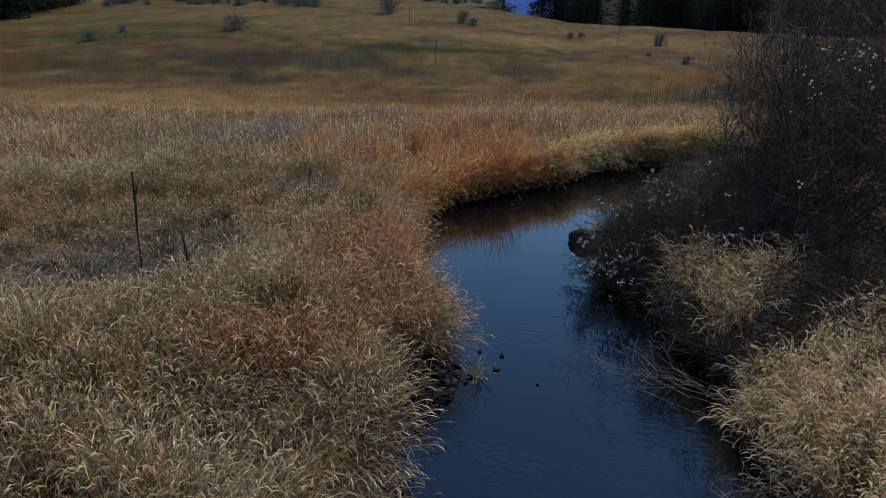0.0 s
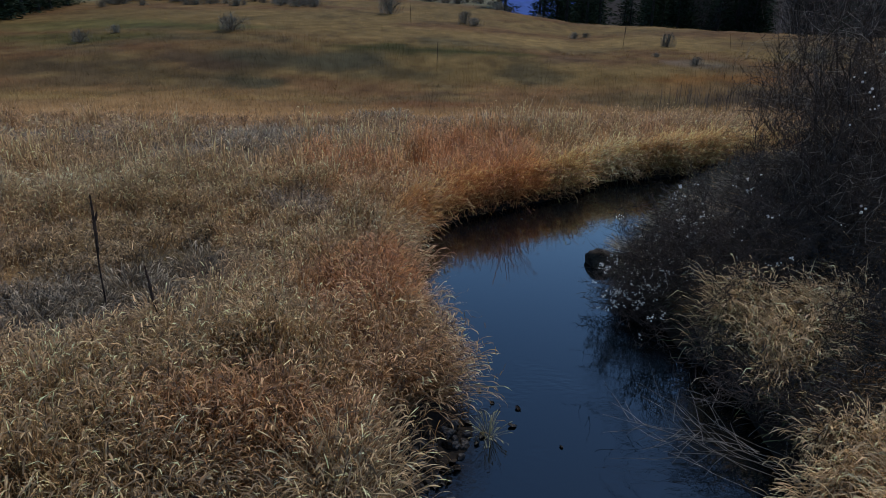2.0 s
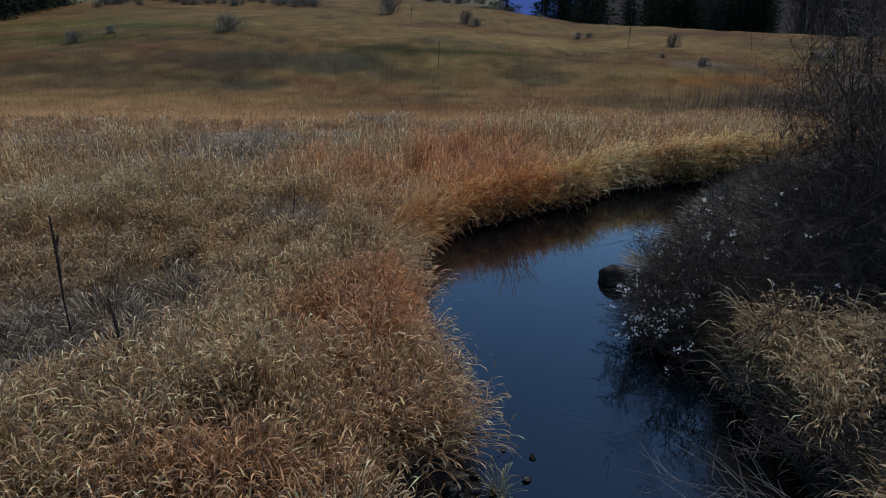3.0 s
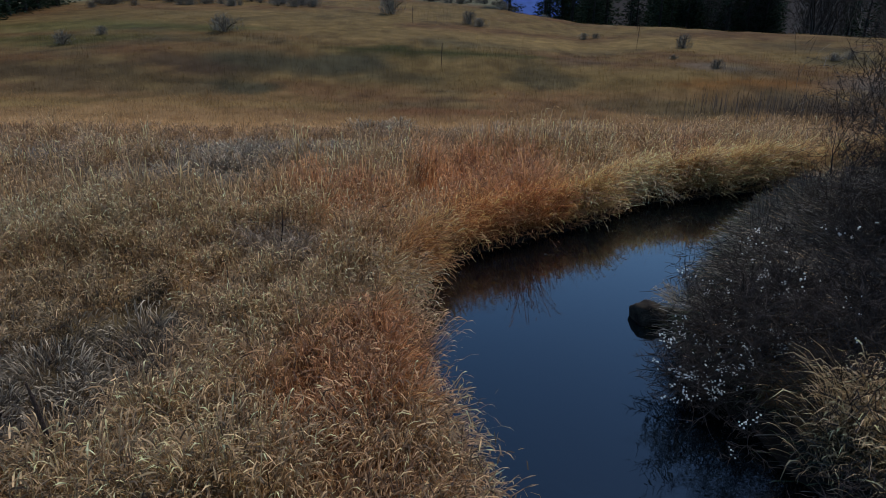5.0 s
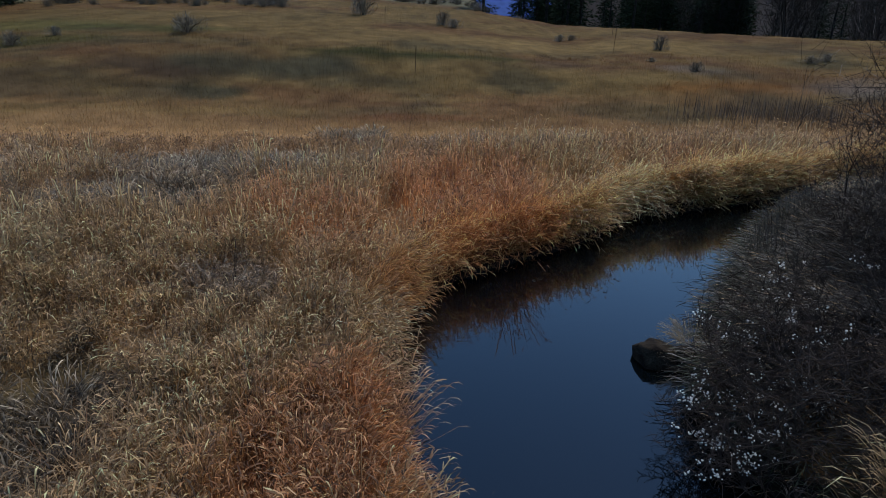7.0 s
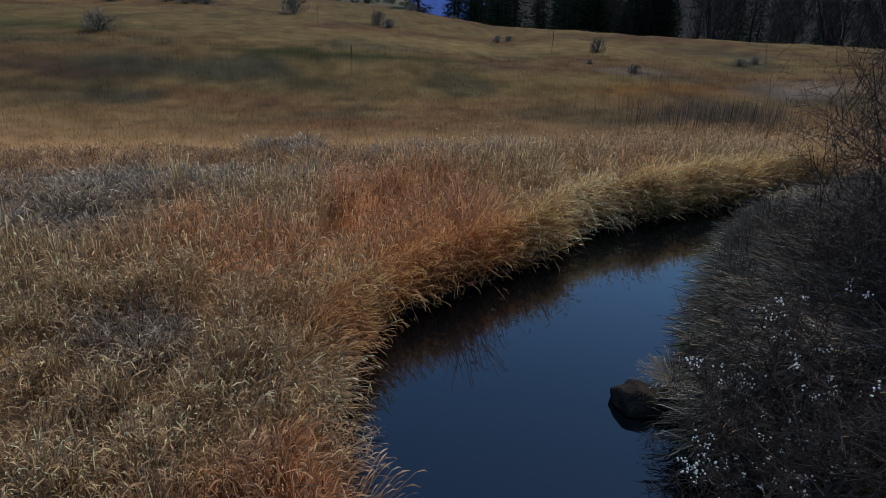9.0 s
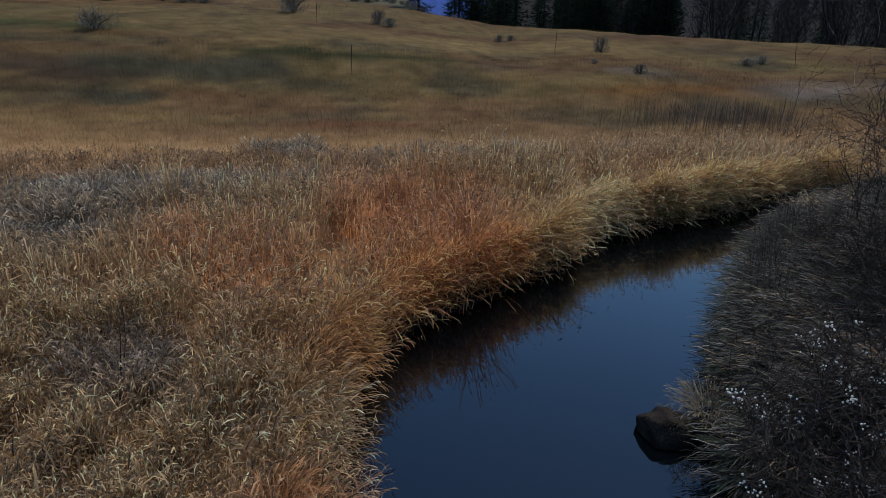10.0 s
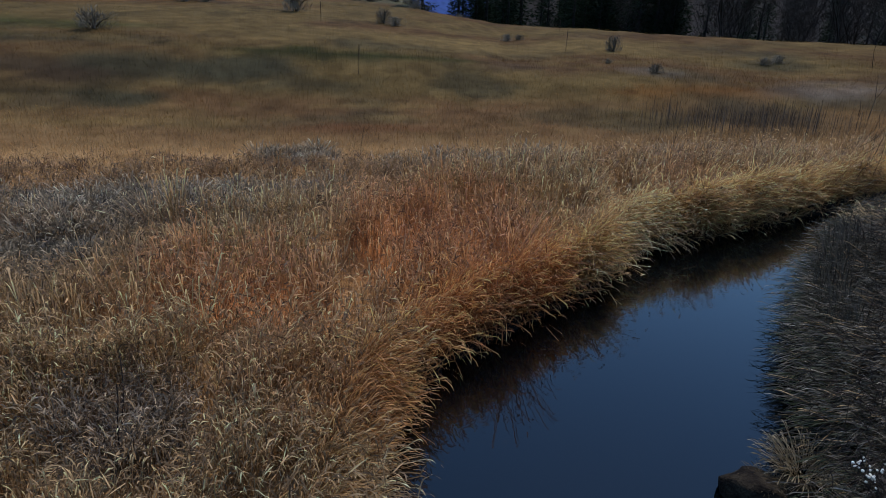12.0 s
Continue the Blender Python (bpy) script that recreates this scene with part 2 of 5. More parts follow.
# ---------------------------------------------------------------- tints by place
STRAW, PALE, RUST = np.array((0.46, 0.270, 0.108)), np.array((0.65, 0.450, 0.230)), np.array((0.54, 0.222, 0.076))
GREY, OLIVE, UMBER = np.array((0.30, 0.265, 0.215)), np.array((0.21, 0.165, 0.07)), np.array((0.27, 0.165, 0.07))
SLATE = np.array((0.165, 0.148, 0.120))


def palette(x, y, n):
    """Base tint by place: rust stands, grey weedy ground, straw elsewhere."""
    rust = np.maximum.reduce([
        blob(x, y, 0.7, 18.0, 2.1, 2.2, 10), 0.95 * blob(x, y, 1.3, 15.7, 1.9, 2.0, 30), 1.0 * blob(x, y, -2.5, 15.7, 1.7, 1.0, 0), 0.85 * blob(x, y, -1.3, 9.5, 0.9, 1.6, -8),
        0.7 * blob(x, y, -1.6, 5.9, 1.3, 0.5, 0), 0.6 * blob(x, y, 6.9, 20.8, 1.1, 0.6, 30), 0.5 * blob(x, y, -0.9, 7.4, 0.6, 0.9, 0), 0.35 * blob(x, y, -1.0, 13.6, 1.6, 0.9, 0)])
    rust = np.clip(rust * (0.6 + 0.75 * vnoise(x, y, 0.9, 5)), 0, 1)
    grey = np.maximum.reduce([blob(x, y, -5.0, 20.3, 4.2, 1.3, 4), 0.5 * blob(x, y, -5.6, 8.4, 1.6, 1.3, 20), blob(x, y, -12.6, 18.7, 3.2, 1.2, 6),
                              0.8 * blob(x, y, -6.6, 17.6, 2.2, 1.0, 20), blob(x, y, 8.9, 24.4, 1.3, 0.6, 0), 0.5 * blob(x, y, -2.9, 12.9, 0.8, 0.5),
                              0.8 * blob(x, y, 2.5, 23.5, 3.0, 0.8, 10), blob(x, y, -2.3, 24.6, 1.2, 0.8)])
    grey = np.clip(grey * (0.55 + 1.0 * vnoise(x, y, 1.1, 15)), 0, 1)
    pale = np.maximum.reduce([0.8 * blob(x, y, 4.9, 19.2, 1.1, 1.0, 40), 0.5 * blob(x, y, -0.9, 11.8, 1.1, 1.2, -20), blob(x, y, -1.2, 4.3, 1.6, 0.9, 0),
                              blob(x, y, -7.4, 13.2, 2.4, 0.8, 15), 0.35 * blob(x, y, 9.5, 21.8, 4.5, 1.2, 25)])
    pale = np.clip(pale * 0.8 + 0.4 * (vnoise(x, y, 0.7, 25) - 0.45), 0, 1)
    c = np.tile(STRAW, (n, 1))
    for w, q in ((pale, PALE), (rust, RUST), (grey, GREY)):
        c = c * (1 - w[:, None]) + q * w[:, None]
    low = np.maximum(0.55 * blob(x, y, -6.4, 9.6, 2.6, 2.2, 0) * (0.4 + 0.6 * vnoise(x, y, 0.8, 36)), 0.97 * np.maximum(blob(x, y, -4.7, 8.5, 1.3, 1.5), blob(x, y, -4.15, 9.9, 0.95, 1.6, 10)))
    low = np.maximum(low, 0.6 * blob(x, y, -6.8, 16.4, 3.6, 2.0) * (0.4 + 0.8 * vnoise(x, y, 0.7, 38)))
    mixed = np.where((vnoise(x, y, 1.6, 37) > 0.5)[:, None], UMBER * 0.2, OLIVE * 0.18 + GREY * 0.07)
    c = c * (1 - low[:, None]) + mixed * low[:, None]
    olive = np.clip((vnoise(x, y, 0.35, 33) - 0.55) * 1.6 * sstep(15.0, 12.0, y) + 0.7 * blob(x, y, -4.2, 17.6, 2.6, 0.9, -5), 0, 0.4) * (1 - rust)
    c = c * (1 - olive[:, None]) + OLIVE * olive[:, None]
    return c, rust, np.clip(grey, 0, 1), low


OCHRE, BROWN, MOSS = np.array((0.140, 0.092, 0.032)), np.array((0.108, 0.058, 0.024)), np.array((0.050, 0.045, 0.024))
GRASSGREEN, DUN = np.array((0.060, 0.060, 0.017)), np.array((0.068, 0.045, 0.026))


def meadow_tint(x, y):
    """Tint of meadow and hillside by place, and how far out on the slope it is."""
    n = len(x)
    far = sstep(23, 35, y)
    near_c, _, _, _ = palette(x, y, n)
    wx, wy = x + 3.0 * (vnoise(x, y, 0.25, 62) - 0.5), y + 2.4 * (vnoise(x, y, 0.3, 63) - 0.5)     # ragged outlines
    p1, p2, p3 = vnoise(x * 0.5, y, 0.16, 61), vnoise(x * 0.6, y, 0.30, 71), vnoise(x * 0.7, y, 0.8, 75)
    c = near_c * (1 - far[:, None]) + OCHRE * far[:, None]
    band = sstep(24, 28, y) * (1 - sstep(33, 37, y)) * (0.45 + 1.1 * (vnoise(x * 0.5, y, 0.35, 77) - 0.25))
    left = sstep(-2, -12, x) * sstep(33, 37, y) * (1 - sstep(44, 50, y))
    past = y - np.interp(x / np.maximum(y, 6), BROW_A, BROW_Y)

    def at(cx, cy, rx, ry, turn=0.0):
        return blob(wx, wy, cx, cy, rx, ry, turn)
    for w, col in ((np.clip((p1 - 0.44) * 6.0, 0, 0.85) * far, BROWN), (0.8 * band, BROWN * 1.55), (0.5 * left, BROWN),
                   (np.clip((p2 - 0.54) * 5.0, 0, 0.6) * far * (1 - 0.6 * sstep(48, 56, y)), MOSS), (np.clip((0.44 - p3) * 4, 0, 0.55) * far, OCHRE * 1.35),
                   (0.8 * at(-14.2, 37.7, 3.4, 1.6), DUN * 0.8), (0.85 * at(-10.6, 39.0, 3.2, 1.8), MOSS), (0.85 * at(-10.3, 34.6, 2.6, 1.3), MOSS),
                   (0.8 * at(-6.0, 39.2, 3.0, 1.4), MOSS), (0.9 * at(-2.6, 42.5, 5.5, 1.2), GRASSGREEN * 0.62), (0.75 * at(2.6, 43.0, 3.8, 0.9), GRASSGREEN * 0.8),
                   (0.8 * at(-18.7, 47.8, 6.5, 1.6), GRASSGREEN), (0.7 * at(-25.0, 43.0, 6.0, 2.2), GRASSGREEN), (0.6 * at(-27.0, 49.0, 7.0, 3.0), GRASSGREEN * 1.3),
                   (0.5 * at(2.7, 51.0, 8.0, 4.0), OCHRE * 1.4), (0.55 * at(13.5, 50.0, 9.0, 5.0), OCHRE * 1.45), (0.5 * at(12.0, 37.6, 4.0, 2.2), OCHRE * 1.3),
                   (0.5 * at(8.0, 42.0, 2.6, 1.4), DUN * 1.2), (0.3 * at(15.6, 39.6, 2.0, 1.6), GREY * 0.55), (0.75 * at(15.4, 35.1, 4.6, 0.8), np.array((0.145, 0.064, 0.016))),
                   (0.5 * at(9.5, 31.0, 4.6, 1.8), MOSS), (0.5 * at(15.0, 31.2, 3.4, 1.8), DUN * 0.75), (0.7 * at(24.9, 42.8, 3.2, 2.0), MOSS),
                   (0.45 * at(24.0, 36.0, 5.0, 1.5, 12) * p3 * 1.3, GREY * 0.8), (0.6 * at(-19.0, 30.0, 4.0, 1.2), OCHRE * 1.7), (0.5 * at(-8.0, 30.5, 4.5, 1.2), OCHRE * 1.5),
                   (0.55 * at(0.0, 29.0, 3.0, 0.9), np.array((0.145, 0.055, 0.022))),
                   (0.75 * sstep(0.0, 5.0, past) * (x < 14), np.array((0.15, 0.15, 0.09)))):
        w = np.asarray(w)[:, None]
        c = c * (1 - w) + col * w
    c = c * (1 + far * (0.55 * (vnoise(x, y, 1.3, 79) - 0.5) + 0.5 * (vnoise(x, y, 0.45, 80) - 0.5)))[:, None]
    return c, far


# ---------------------------------------------------------------- ground sheet and water
gx = spread(-1500, 1500, -9.0, 13.0, 0.17, 1.12)
gy = spread(-600, 2500, 2.0, 24.0, 0.17, 1.06)
GX, GY = np.meshgrid(gx, gy)
GZ = land(GX.ravel(), GY.ravel())
nx, ny = len(gx), len(gy)
ii = (np.arange(ny - 1)[:, None] * nx + np.arange(nx - 1)[None, :]).ravel()
quads = np.c_[ii, ii + 1, ii + 1 + nx, ii + nx]
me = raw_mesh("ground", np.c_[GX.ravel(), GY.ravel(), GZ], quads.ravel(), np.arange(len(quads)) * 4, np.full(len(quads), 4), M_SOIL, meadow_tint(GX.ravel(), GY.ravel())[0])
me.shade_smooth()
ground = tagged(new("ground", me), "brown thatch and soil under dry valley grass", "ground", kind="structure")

wb = bmesh.new()
lv, rv = [], []
for t in np.linspace(0, 1, 80):
    k = t * (len(LEFT) - 1)
    i = min(int(k), len(LEFT) - 2)
    p = np.array(LEFT[i]) * (1 - k + i) + np.array(LEFT[i + 1]) * (k - i)
    lv.append(p)
    R2 = RIGHT[::-1]
    k = t * (len(R2) - 1)
    i = min(int(k), len(R2) - 2)
    rv.append(np.array(R2[i]) * (1 - k + i) + np.array(R2[i + 1]) * (k - i))
rows_ = []
for a, b in zip(lv, rv):
    w = (b - a) / np.linalg.norm(b - a)
    a, b = a - w * 0.7, b + w * 0.7
    rows_.append([wb.verts.new((*(a + (b - a) * s), 0.0)) for s in (0, 0.33, 0.67, 1)])
for r0, r1 in zip(rows_, rows_[1:]):
    for q in range(3):
        wb.faces.new((r0[q], r0[q + 1], r1[q + 1], r1[q]))
me = bpy.data.meshes.new("water")
wb.to_mesh(me)
me.materials.append(M_WATER)
me.shade_smooth()
tagged(new("water", me), "dark calm stream reflecting a blue sky", "stream", kind="structure")

# ---------------------------------------------------------------- grass
rng = np.random.default_rng(7)


def strands(name, x, y, z, length, heading, lean, bend, width, tint, tip, segs, mat, hook=0.0, hook_at=0.86):
    """One blade for each place: it starts leaning by `lean` from upright, bends over by `bend`, and its tip hooks down."""
    n = len(x)
    u = np.linspace(0, 1, segs + 1)
    if segs >= 4:
        u = np.r_[np.linspace(0, hook_at, segs - 1), (hook_at + 1) / 2, 1.0]
    elif segs == 3:
        u = np.array([0, 0.55, hook_at + 0.04, 1.0])
    P = np.zeros((n, segs + 1, 3))
    P[:, 0] = np.c_[x, y, z]
    ch, sh = np.cos(heading), np.sin(heading)
    for k in range(segs):
        mid = (u[k] + u[k + 1]) / 2
        th = lean + bend * mid ** 1.6 + hook * max(0.0, (mid - hook_at) / (1 - hook_at)) * (mid > hook_at)
        ds = length * (u[k + 1] - u[k])
        P[:, k + 1] = P[:, k] + np.c_[np.sin(th) * ch * ds, np.sin(th) * sh * ds, np.cos(th) * ds]
    roll = rng.uniform(-0.9, 0.9, n)
    side = np.c_[-sh * np.cos(roll), ch * np.cos(roll), np.sin(roll)]
    prof = np.interp(u, [0, 0.3, hook_at, (hook_at + 1) / 2, 1.0], [0.42, 0.48, 0.7, 1.35, 0.15])
    W = 0.5 * width[:, None] * prof[None, :]
    A, B = P[:, :-1] - side[:, None] * W[:, :-1, None], P[:, :-1] + side[:, None] * W[:, :-1, None]
    m = 2 * segs + 1
    co = np.zeros((n, m, 3))
    co[:, 0:2 * segs:2], co[:, 1:2 * segs:2], co[:, -1] = A, B, P[:, -1]
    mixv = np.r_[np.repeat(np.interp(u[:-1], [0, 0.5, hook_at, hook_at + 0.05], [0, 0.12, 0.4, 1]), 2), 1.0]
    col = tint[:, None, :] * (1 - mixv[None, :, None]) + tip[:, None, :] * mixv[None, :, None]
    face = []
    for k in range(segs - 1):
        face += [2 * k, 2 * k + 1, 2 * k + 3, 2 * k + 2]
    face += [2 * segs - 2, 2 * segs - 1, 2 * segs]
    tot = np.r_[np.full(segs - 1, 4), 3]
    loops = (np.arange(n)[:, None] * m + np.array(face)[None, :]).ravel()
    totals = np.tile(tot, n)
    starts = np.r_[0, np.cumsum(totals)[:-1]]
    me = raw_mesh(name, co.reshape(-1, 3), loops, starts, totals, mat, col.reshape(-1, 3))
    return new(name, me)


def tussocks(x0, x1, y0, y1, gap):
    """Jittered middles of tussocks."""
    cx, cy = np.meshgrid(np.arange(x0, x1, gap), np.arange(y0, y1, gap))
    return cx.ravel() + rng.uniform(-0.5, 0.5, cx.size) * gap, cy.ravel() + rng.uniform(-0.5, 0.5, cx.size) * gap


def in_view(x, y, wide=0.84, pad=1.6):
    """The wedge of valley that the flight looks over."""
    return (x > -(wide * y + pad)) & (x < wide * (y + 1) + pad)


def reed_grass(name, keep, n, gap, y0, y1, length, width, segs, x0=-17.0, x1=20.0, spread_=0.42, edge=0.02, leafy=0.68, leaf_wide=2.5, label=""):
    cx, cy = tussocks(x0, x1, y0, y1, gap)
    d, _, _ = shore(cx, cy)
    ok = (d > edge) & keep(cx, cy) & in_view(cx, cy)
    cx, cy = cx[ok], cy[ok]
    crowd = np.interp(cy, [2.5, 7.0, 9.5], [2.0, 1.9, 1.0])
    pick = rng.choice(len(cx), n, p=crowd / crowd.sum())
    r, a = np.abs(rng.normal(0, gap * spread_ * 1.3, n)), rng.uniform(0, 2 * np.pi, n)
    x, y = cx[pick] + r * np.cos(a), cy[pick] + r * np.sin(a)
    d, sx, sy = shore(x, y)
    ok = (d > 0.0) & (rng.random(n) > 0.95 * blob(x, y, 0.0, 6.1, 0.66, 1.1, -25)) & (rng.random(n) > 0.88 * np.maximum(blob(x, y, -4.5, 8.6, 1.0, 1.3), 0.8 * blob(x, y, -4.2, 9.5, 0.7, 1.1))) & (rng.random(n) > 0.8 * sstep(21.5, 25.0, y - 0.2 * np.maximum(x, 0))) & ~((y > 5.0) & (y < 7.1) & (x > np.interp(y, [5.0, 6.0, 6.8, 7.1], [-0.55, -0.5, -0.4, -0.1])) & (rng.random(n) < 0.96))
    x, y, pick, r, a, d, sx, sy = (v[ok] for v in (x, y, pick, r, a, d, sx, sy))
    n = len(x)
    tall = rng.uniform(0.68, 1.2, len(cx))[pick] * (1.0 - 0.35 * np.clip(r / gap, 0, 1)) * rng.uniform(0.7, 1.12, n)
    own = rng.uniform(0, 2 * np.pi, len(cx))[pick]
    near = np.exp(-np.maximum(d - 0.05, 0) / 0.40)
    c, rust, grey, low = palette(x, y, n)
    fade = (0.88 * sstep(18.8, 23.5, y - 0.2 * np.maximum(x, 0)))[:, None]
    c = c * (1 - fade) + BROWN * 2.0 * fade
    tall = tall * (1 - 0.68 * sstep(19.5, 23.5, y - 0.25 * np.maximum(x, 0))) * (1 - 0.62 * grey) * (1 - 0.45 * blob(x, y, -4.2, 17.6, 2.6, 0.9, -5)) * (1 - 0.5 * blob(x, y, -6.0, 10.0, 3.0, 2.6, 0)) * (1 - 0.5 * np.maximum(blob(x, y, -4.6, 8.4, 1.2, 1.5), blob(x, y, -4.15, 9.9, 0.9, 1.5, 10))) * (1 - 0.3 * blob(x, y, -6.8, 16.4, 3.6, 2.0)) * (1 + 0.22 * blob(x, y, 2.0, 16.9, 1.4, 1.0, 35)) * (0.84 + 0.4 * vnoise(x, y, 0.45, 41)) * (0.78 + 0.44 * vnoise(x, y, 1.1, 43, 2))
    lodged = np.clip((vnoise(x, y, 0.55, 51) - 0.58) * 5, 0, 1) * (1 - rust)
    slump = np.maximum.reduce([blob(x, y, -0.9, 11.7, 0.9, 0.9), blob(x, y, -0.6, 7.4, 0.9, 0.5, 20), blob(x, y, 4.6, 18.9, 0.9, 0.8), 0.9 * blob(x, y, 3.0, 17.2, 0.8, 0.6, 35), 0.8 * blob(x, y, 6.3, 20.0, 0.8, 0.6), 0.8 * blob(x, y, 8.4, 20.9, 0.9, 0.6)])
    lodged = np.maximum(lodged, 0.75 * grey * rng.random(n))
    lodged = np.maximum(lodged, slump * rng.uniform(0.4, 1.0, n))
    mat = blob(x, y, -1.8, 4.45, 1.35, 0.7, -8)
    lodged = np.maximum(lodged, 1.5 * mat * rng.uniform(0.5, 1.0, n))
    tall = tall * (1 - 0.25 * mat)
    c = c * (1 - 0.5 * mat[:, None]) + (0.5 * PALE + 0.5 * GREY) * 0.5 * mat[:, None]
    pull = 0.95 * near + 1.0 * slump
    hx = 0.4 * np.cos(a) + 0.35 * np.cos(own) + 0.2 + pull * sx + rng.normal(0, 1.0, n)
    hy = 0.4 * np.sin(a) + 0.35 * np.sin(own) - 0.1 + pull * sy + rng.normal(0, 1.0, n)
    lean = 0.03 + 0.12 * np.clip(r / gap, 0, 1) + (0.24 + 0.03 * sstep(15.5, 17.0, y)) * near + 0.8 * lodged + np.abs(rng.normal(0, 0.11, n))
    bend = 0.08 + 0.30 * rng.random(n) + (0.9 - 0.1 * sstep(12.5, 14.5, y) + 0.1 * sstep(15.5, 17.0, y)) * near + 0.4 * lodged
    hook = rng.uniform(0.2, 2.4, n) * (1 - 0.5 * near)
    z = land(x, y) - 0.03
    shade = rng.uniform(0.6, 1.3, n)[:, None]
    # stems rust-brown, darkened further to paint in shade between blades; heads truly paler
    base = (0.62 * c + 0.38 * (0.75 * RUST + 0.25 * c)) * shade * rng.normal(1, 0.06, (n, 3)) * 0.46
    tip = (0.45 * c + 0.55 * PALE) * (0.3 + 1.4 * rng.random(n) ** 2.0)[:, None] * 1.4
    tip = tip * (1 - 0.95 * fade) + c * 1.1 * 0.95 * fade
    tip = tip * (1 - 0.7 * low[:, None]) + c * rng.uniform(0.6, 1.5, n)[:, None] * 0.7 * low[:, None]
    tip = tip * (1 - 0.85 * grey[:, None]) + GREY * (0.3 + 1.6 * rng.random(n) ** 2)[:, None] * 0.85 * grey[:, None]
    tip = tip * (1 - 0.45 * rust[:, None]) + base * 0.45 * rust[:, None] * 2.1
    wide = width * rng.uniform(0.6, 1.5, n)
    leaf = rng.random(n) < leafy
    # stems with drooping heads
    k = ~leaf
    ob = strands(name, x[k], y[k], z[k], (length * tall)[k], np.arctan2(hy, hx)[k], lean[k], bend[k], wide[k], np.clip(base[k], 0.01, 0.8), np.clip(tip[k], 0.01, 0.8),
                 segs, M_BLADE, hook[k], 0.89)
    tagged(ob, label, "grass", kind="stuff")
    # loose leaves springing from the stems
    k = leaf
    n = int(k.sum())
    at_ = rng.uniform(0.25, 1.0, n) ** 0.7
    up, off = at_ * (length * tall * np.cos(lean))[k], at_ * (length * tall * np.sin(lean))[k]
    hd = np.arctan2(hy, hx)[k]
    col = (0.65 * tip + 0.35 * c * 1.2)[k] * (0.25 + 1.75 * rng.random(n) ** 2.2)[:, None]
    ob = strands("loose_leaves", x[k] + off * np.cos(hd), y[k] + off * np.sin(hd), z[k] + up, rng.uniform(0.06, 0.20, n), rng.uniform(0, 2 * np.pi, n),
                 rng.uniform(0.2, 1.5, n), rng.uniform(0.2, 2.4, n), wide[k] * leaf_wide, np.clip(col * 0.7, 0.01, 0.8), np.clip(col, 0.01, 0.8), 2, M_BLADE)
    tagged(ob, "curled dry leaves on the standing reed grass", "grass", kind="stuff")


def left_bank(x, y):
    return x < np.interp(y, [p[1] for p in LEFT], [p[0] for p in LEFT]) + 0.6


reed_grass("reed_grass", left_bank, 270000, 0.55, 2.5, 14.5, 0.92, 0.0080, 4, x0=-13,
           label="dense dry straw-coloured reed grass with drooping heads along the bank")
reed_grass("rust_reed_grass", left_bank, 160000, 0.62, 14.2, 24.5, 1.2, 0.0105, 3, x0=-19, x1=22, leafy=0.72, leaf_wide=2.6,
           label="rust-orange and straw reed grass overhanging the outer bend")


def overhang(n, label):
    """Tangled tufts along the foot of the outer bank, hanging down to the water."""
    P = np.array(LEFT)
    along = np.r_[0, np.cumsum(np.hypot(*(P[1:] - P[:-1]).T))]
    m = 260
    mid, reach, slew = rng.uniform(along[3], along[25], m), rng.uniform(0.4, 1.1, m), rng.normal(0, 0.6, m)
    pick = rng.integers(0, m, n)
    w = np.clip(mid[pick] + rng.normal(0, 0.2, n), along[3], along[25] - 0.01)
    seg = np.searchsorted(along, w, side="right") - 1
    u = ((w - along[seg]) / (along[seg + 1] - along[seg]))[:, None]
    xy = P[seg] * (1 - u) + P[seg + 1] * u
    t = P[seg + 1] - P[seg]
    t = t / np.linalg.norm(t, axis=1)[:, None]
    inland = rng.uniform(-0.02, 0.42, n)
    x, y = xy[:, 0] - t[:, 1] * inland, xy[:, 1] + t[:, 0] * inland
    ok = (rng.random(n) > 0.985 * ((y > 5.0) & (y < 7.2))) & (rng.random(n) > 0.45 * sstep(9.0, 7.5, y))
    x, y, t, inland, pick = x[ok], y[ok], t[ok], inland[ok], pick[ok]
    n = len(x)
    outer = sstep(12.5, 15.0, y)
    c, rust, grey, low = palette(x, y, n)
    base = (c * (0.85 + 0.35 * outer)[:, None] + 0.08 * PALE * outer[:, None]) * (0.3 + 1.1 * rng.random(n) ** 1.4)[:, None]
    h = np.arctan2(-t[:, 0], t[:, 1]) + slew[pick] + rng.normal(0, 0.9, n)
    z = np.maximum(land(x, y), 0.0) + rng.uniform(-0.02, 0.35, n) * sstep(0.0, 0.3, inland)
    ob = strands("overhanging_grass", x, y, z, rng.uniform(0.25, 0.75, n) * reach[pick] * (1 + 0.2 * outer), h,
                 np.abs(rng.normal(0.45, 0.35, n)), rng.uniform(0.3, 1.9, n), 0.0085 * np.clip(y / 12, 0.8, 1.6) * rng.uniform(0.6, 1.4, n),
                 np.clip(base * np.array((0.80, 0.73, 0.62)), 0.01, 0.8), np.clip(base * np.array((1.68, 1.55, 1.35)), 0.01, 0.8), 3, M_BLADE, 0.3)
    return tagged(ob, label, "grass", kind="stuff")


overhang(52000, "straw grass drooping over the outer bank")


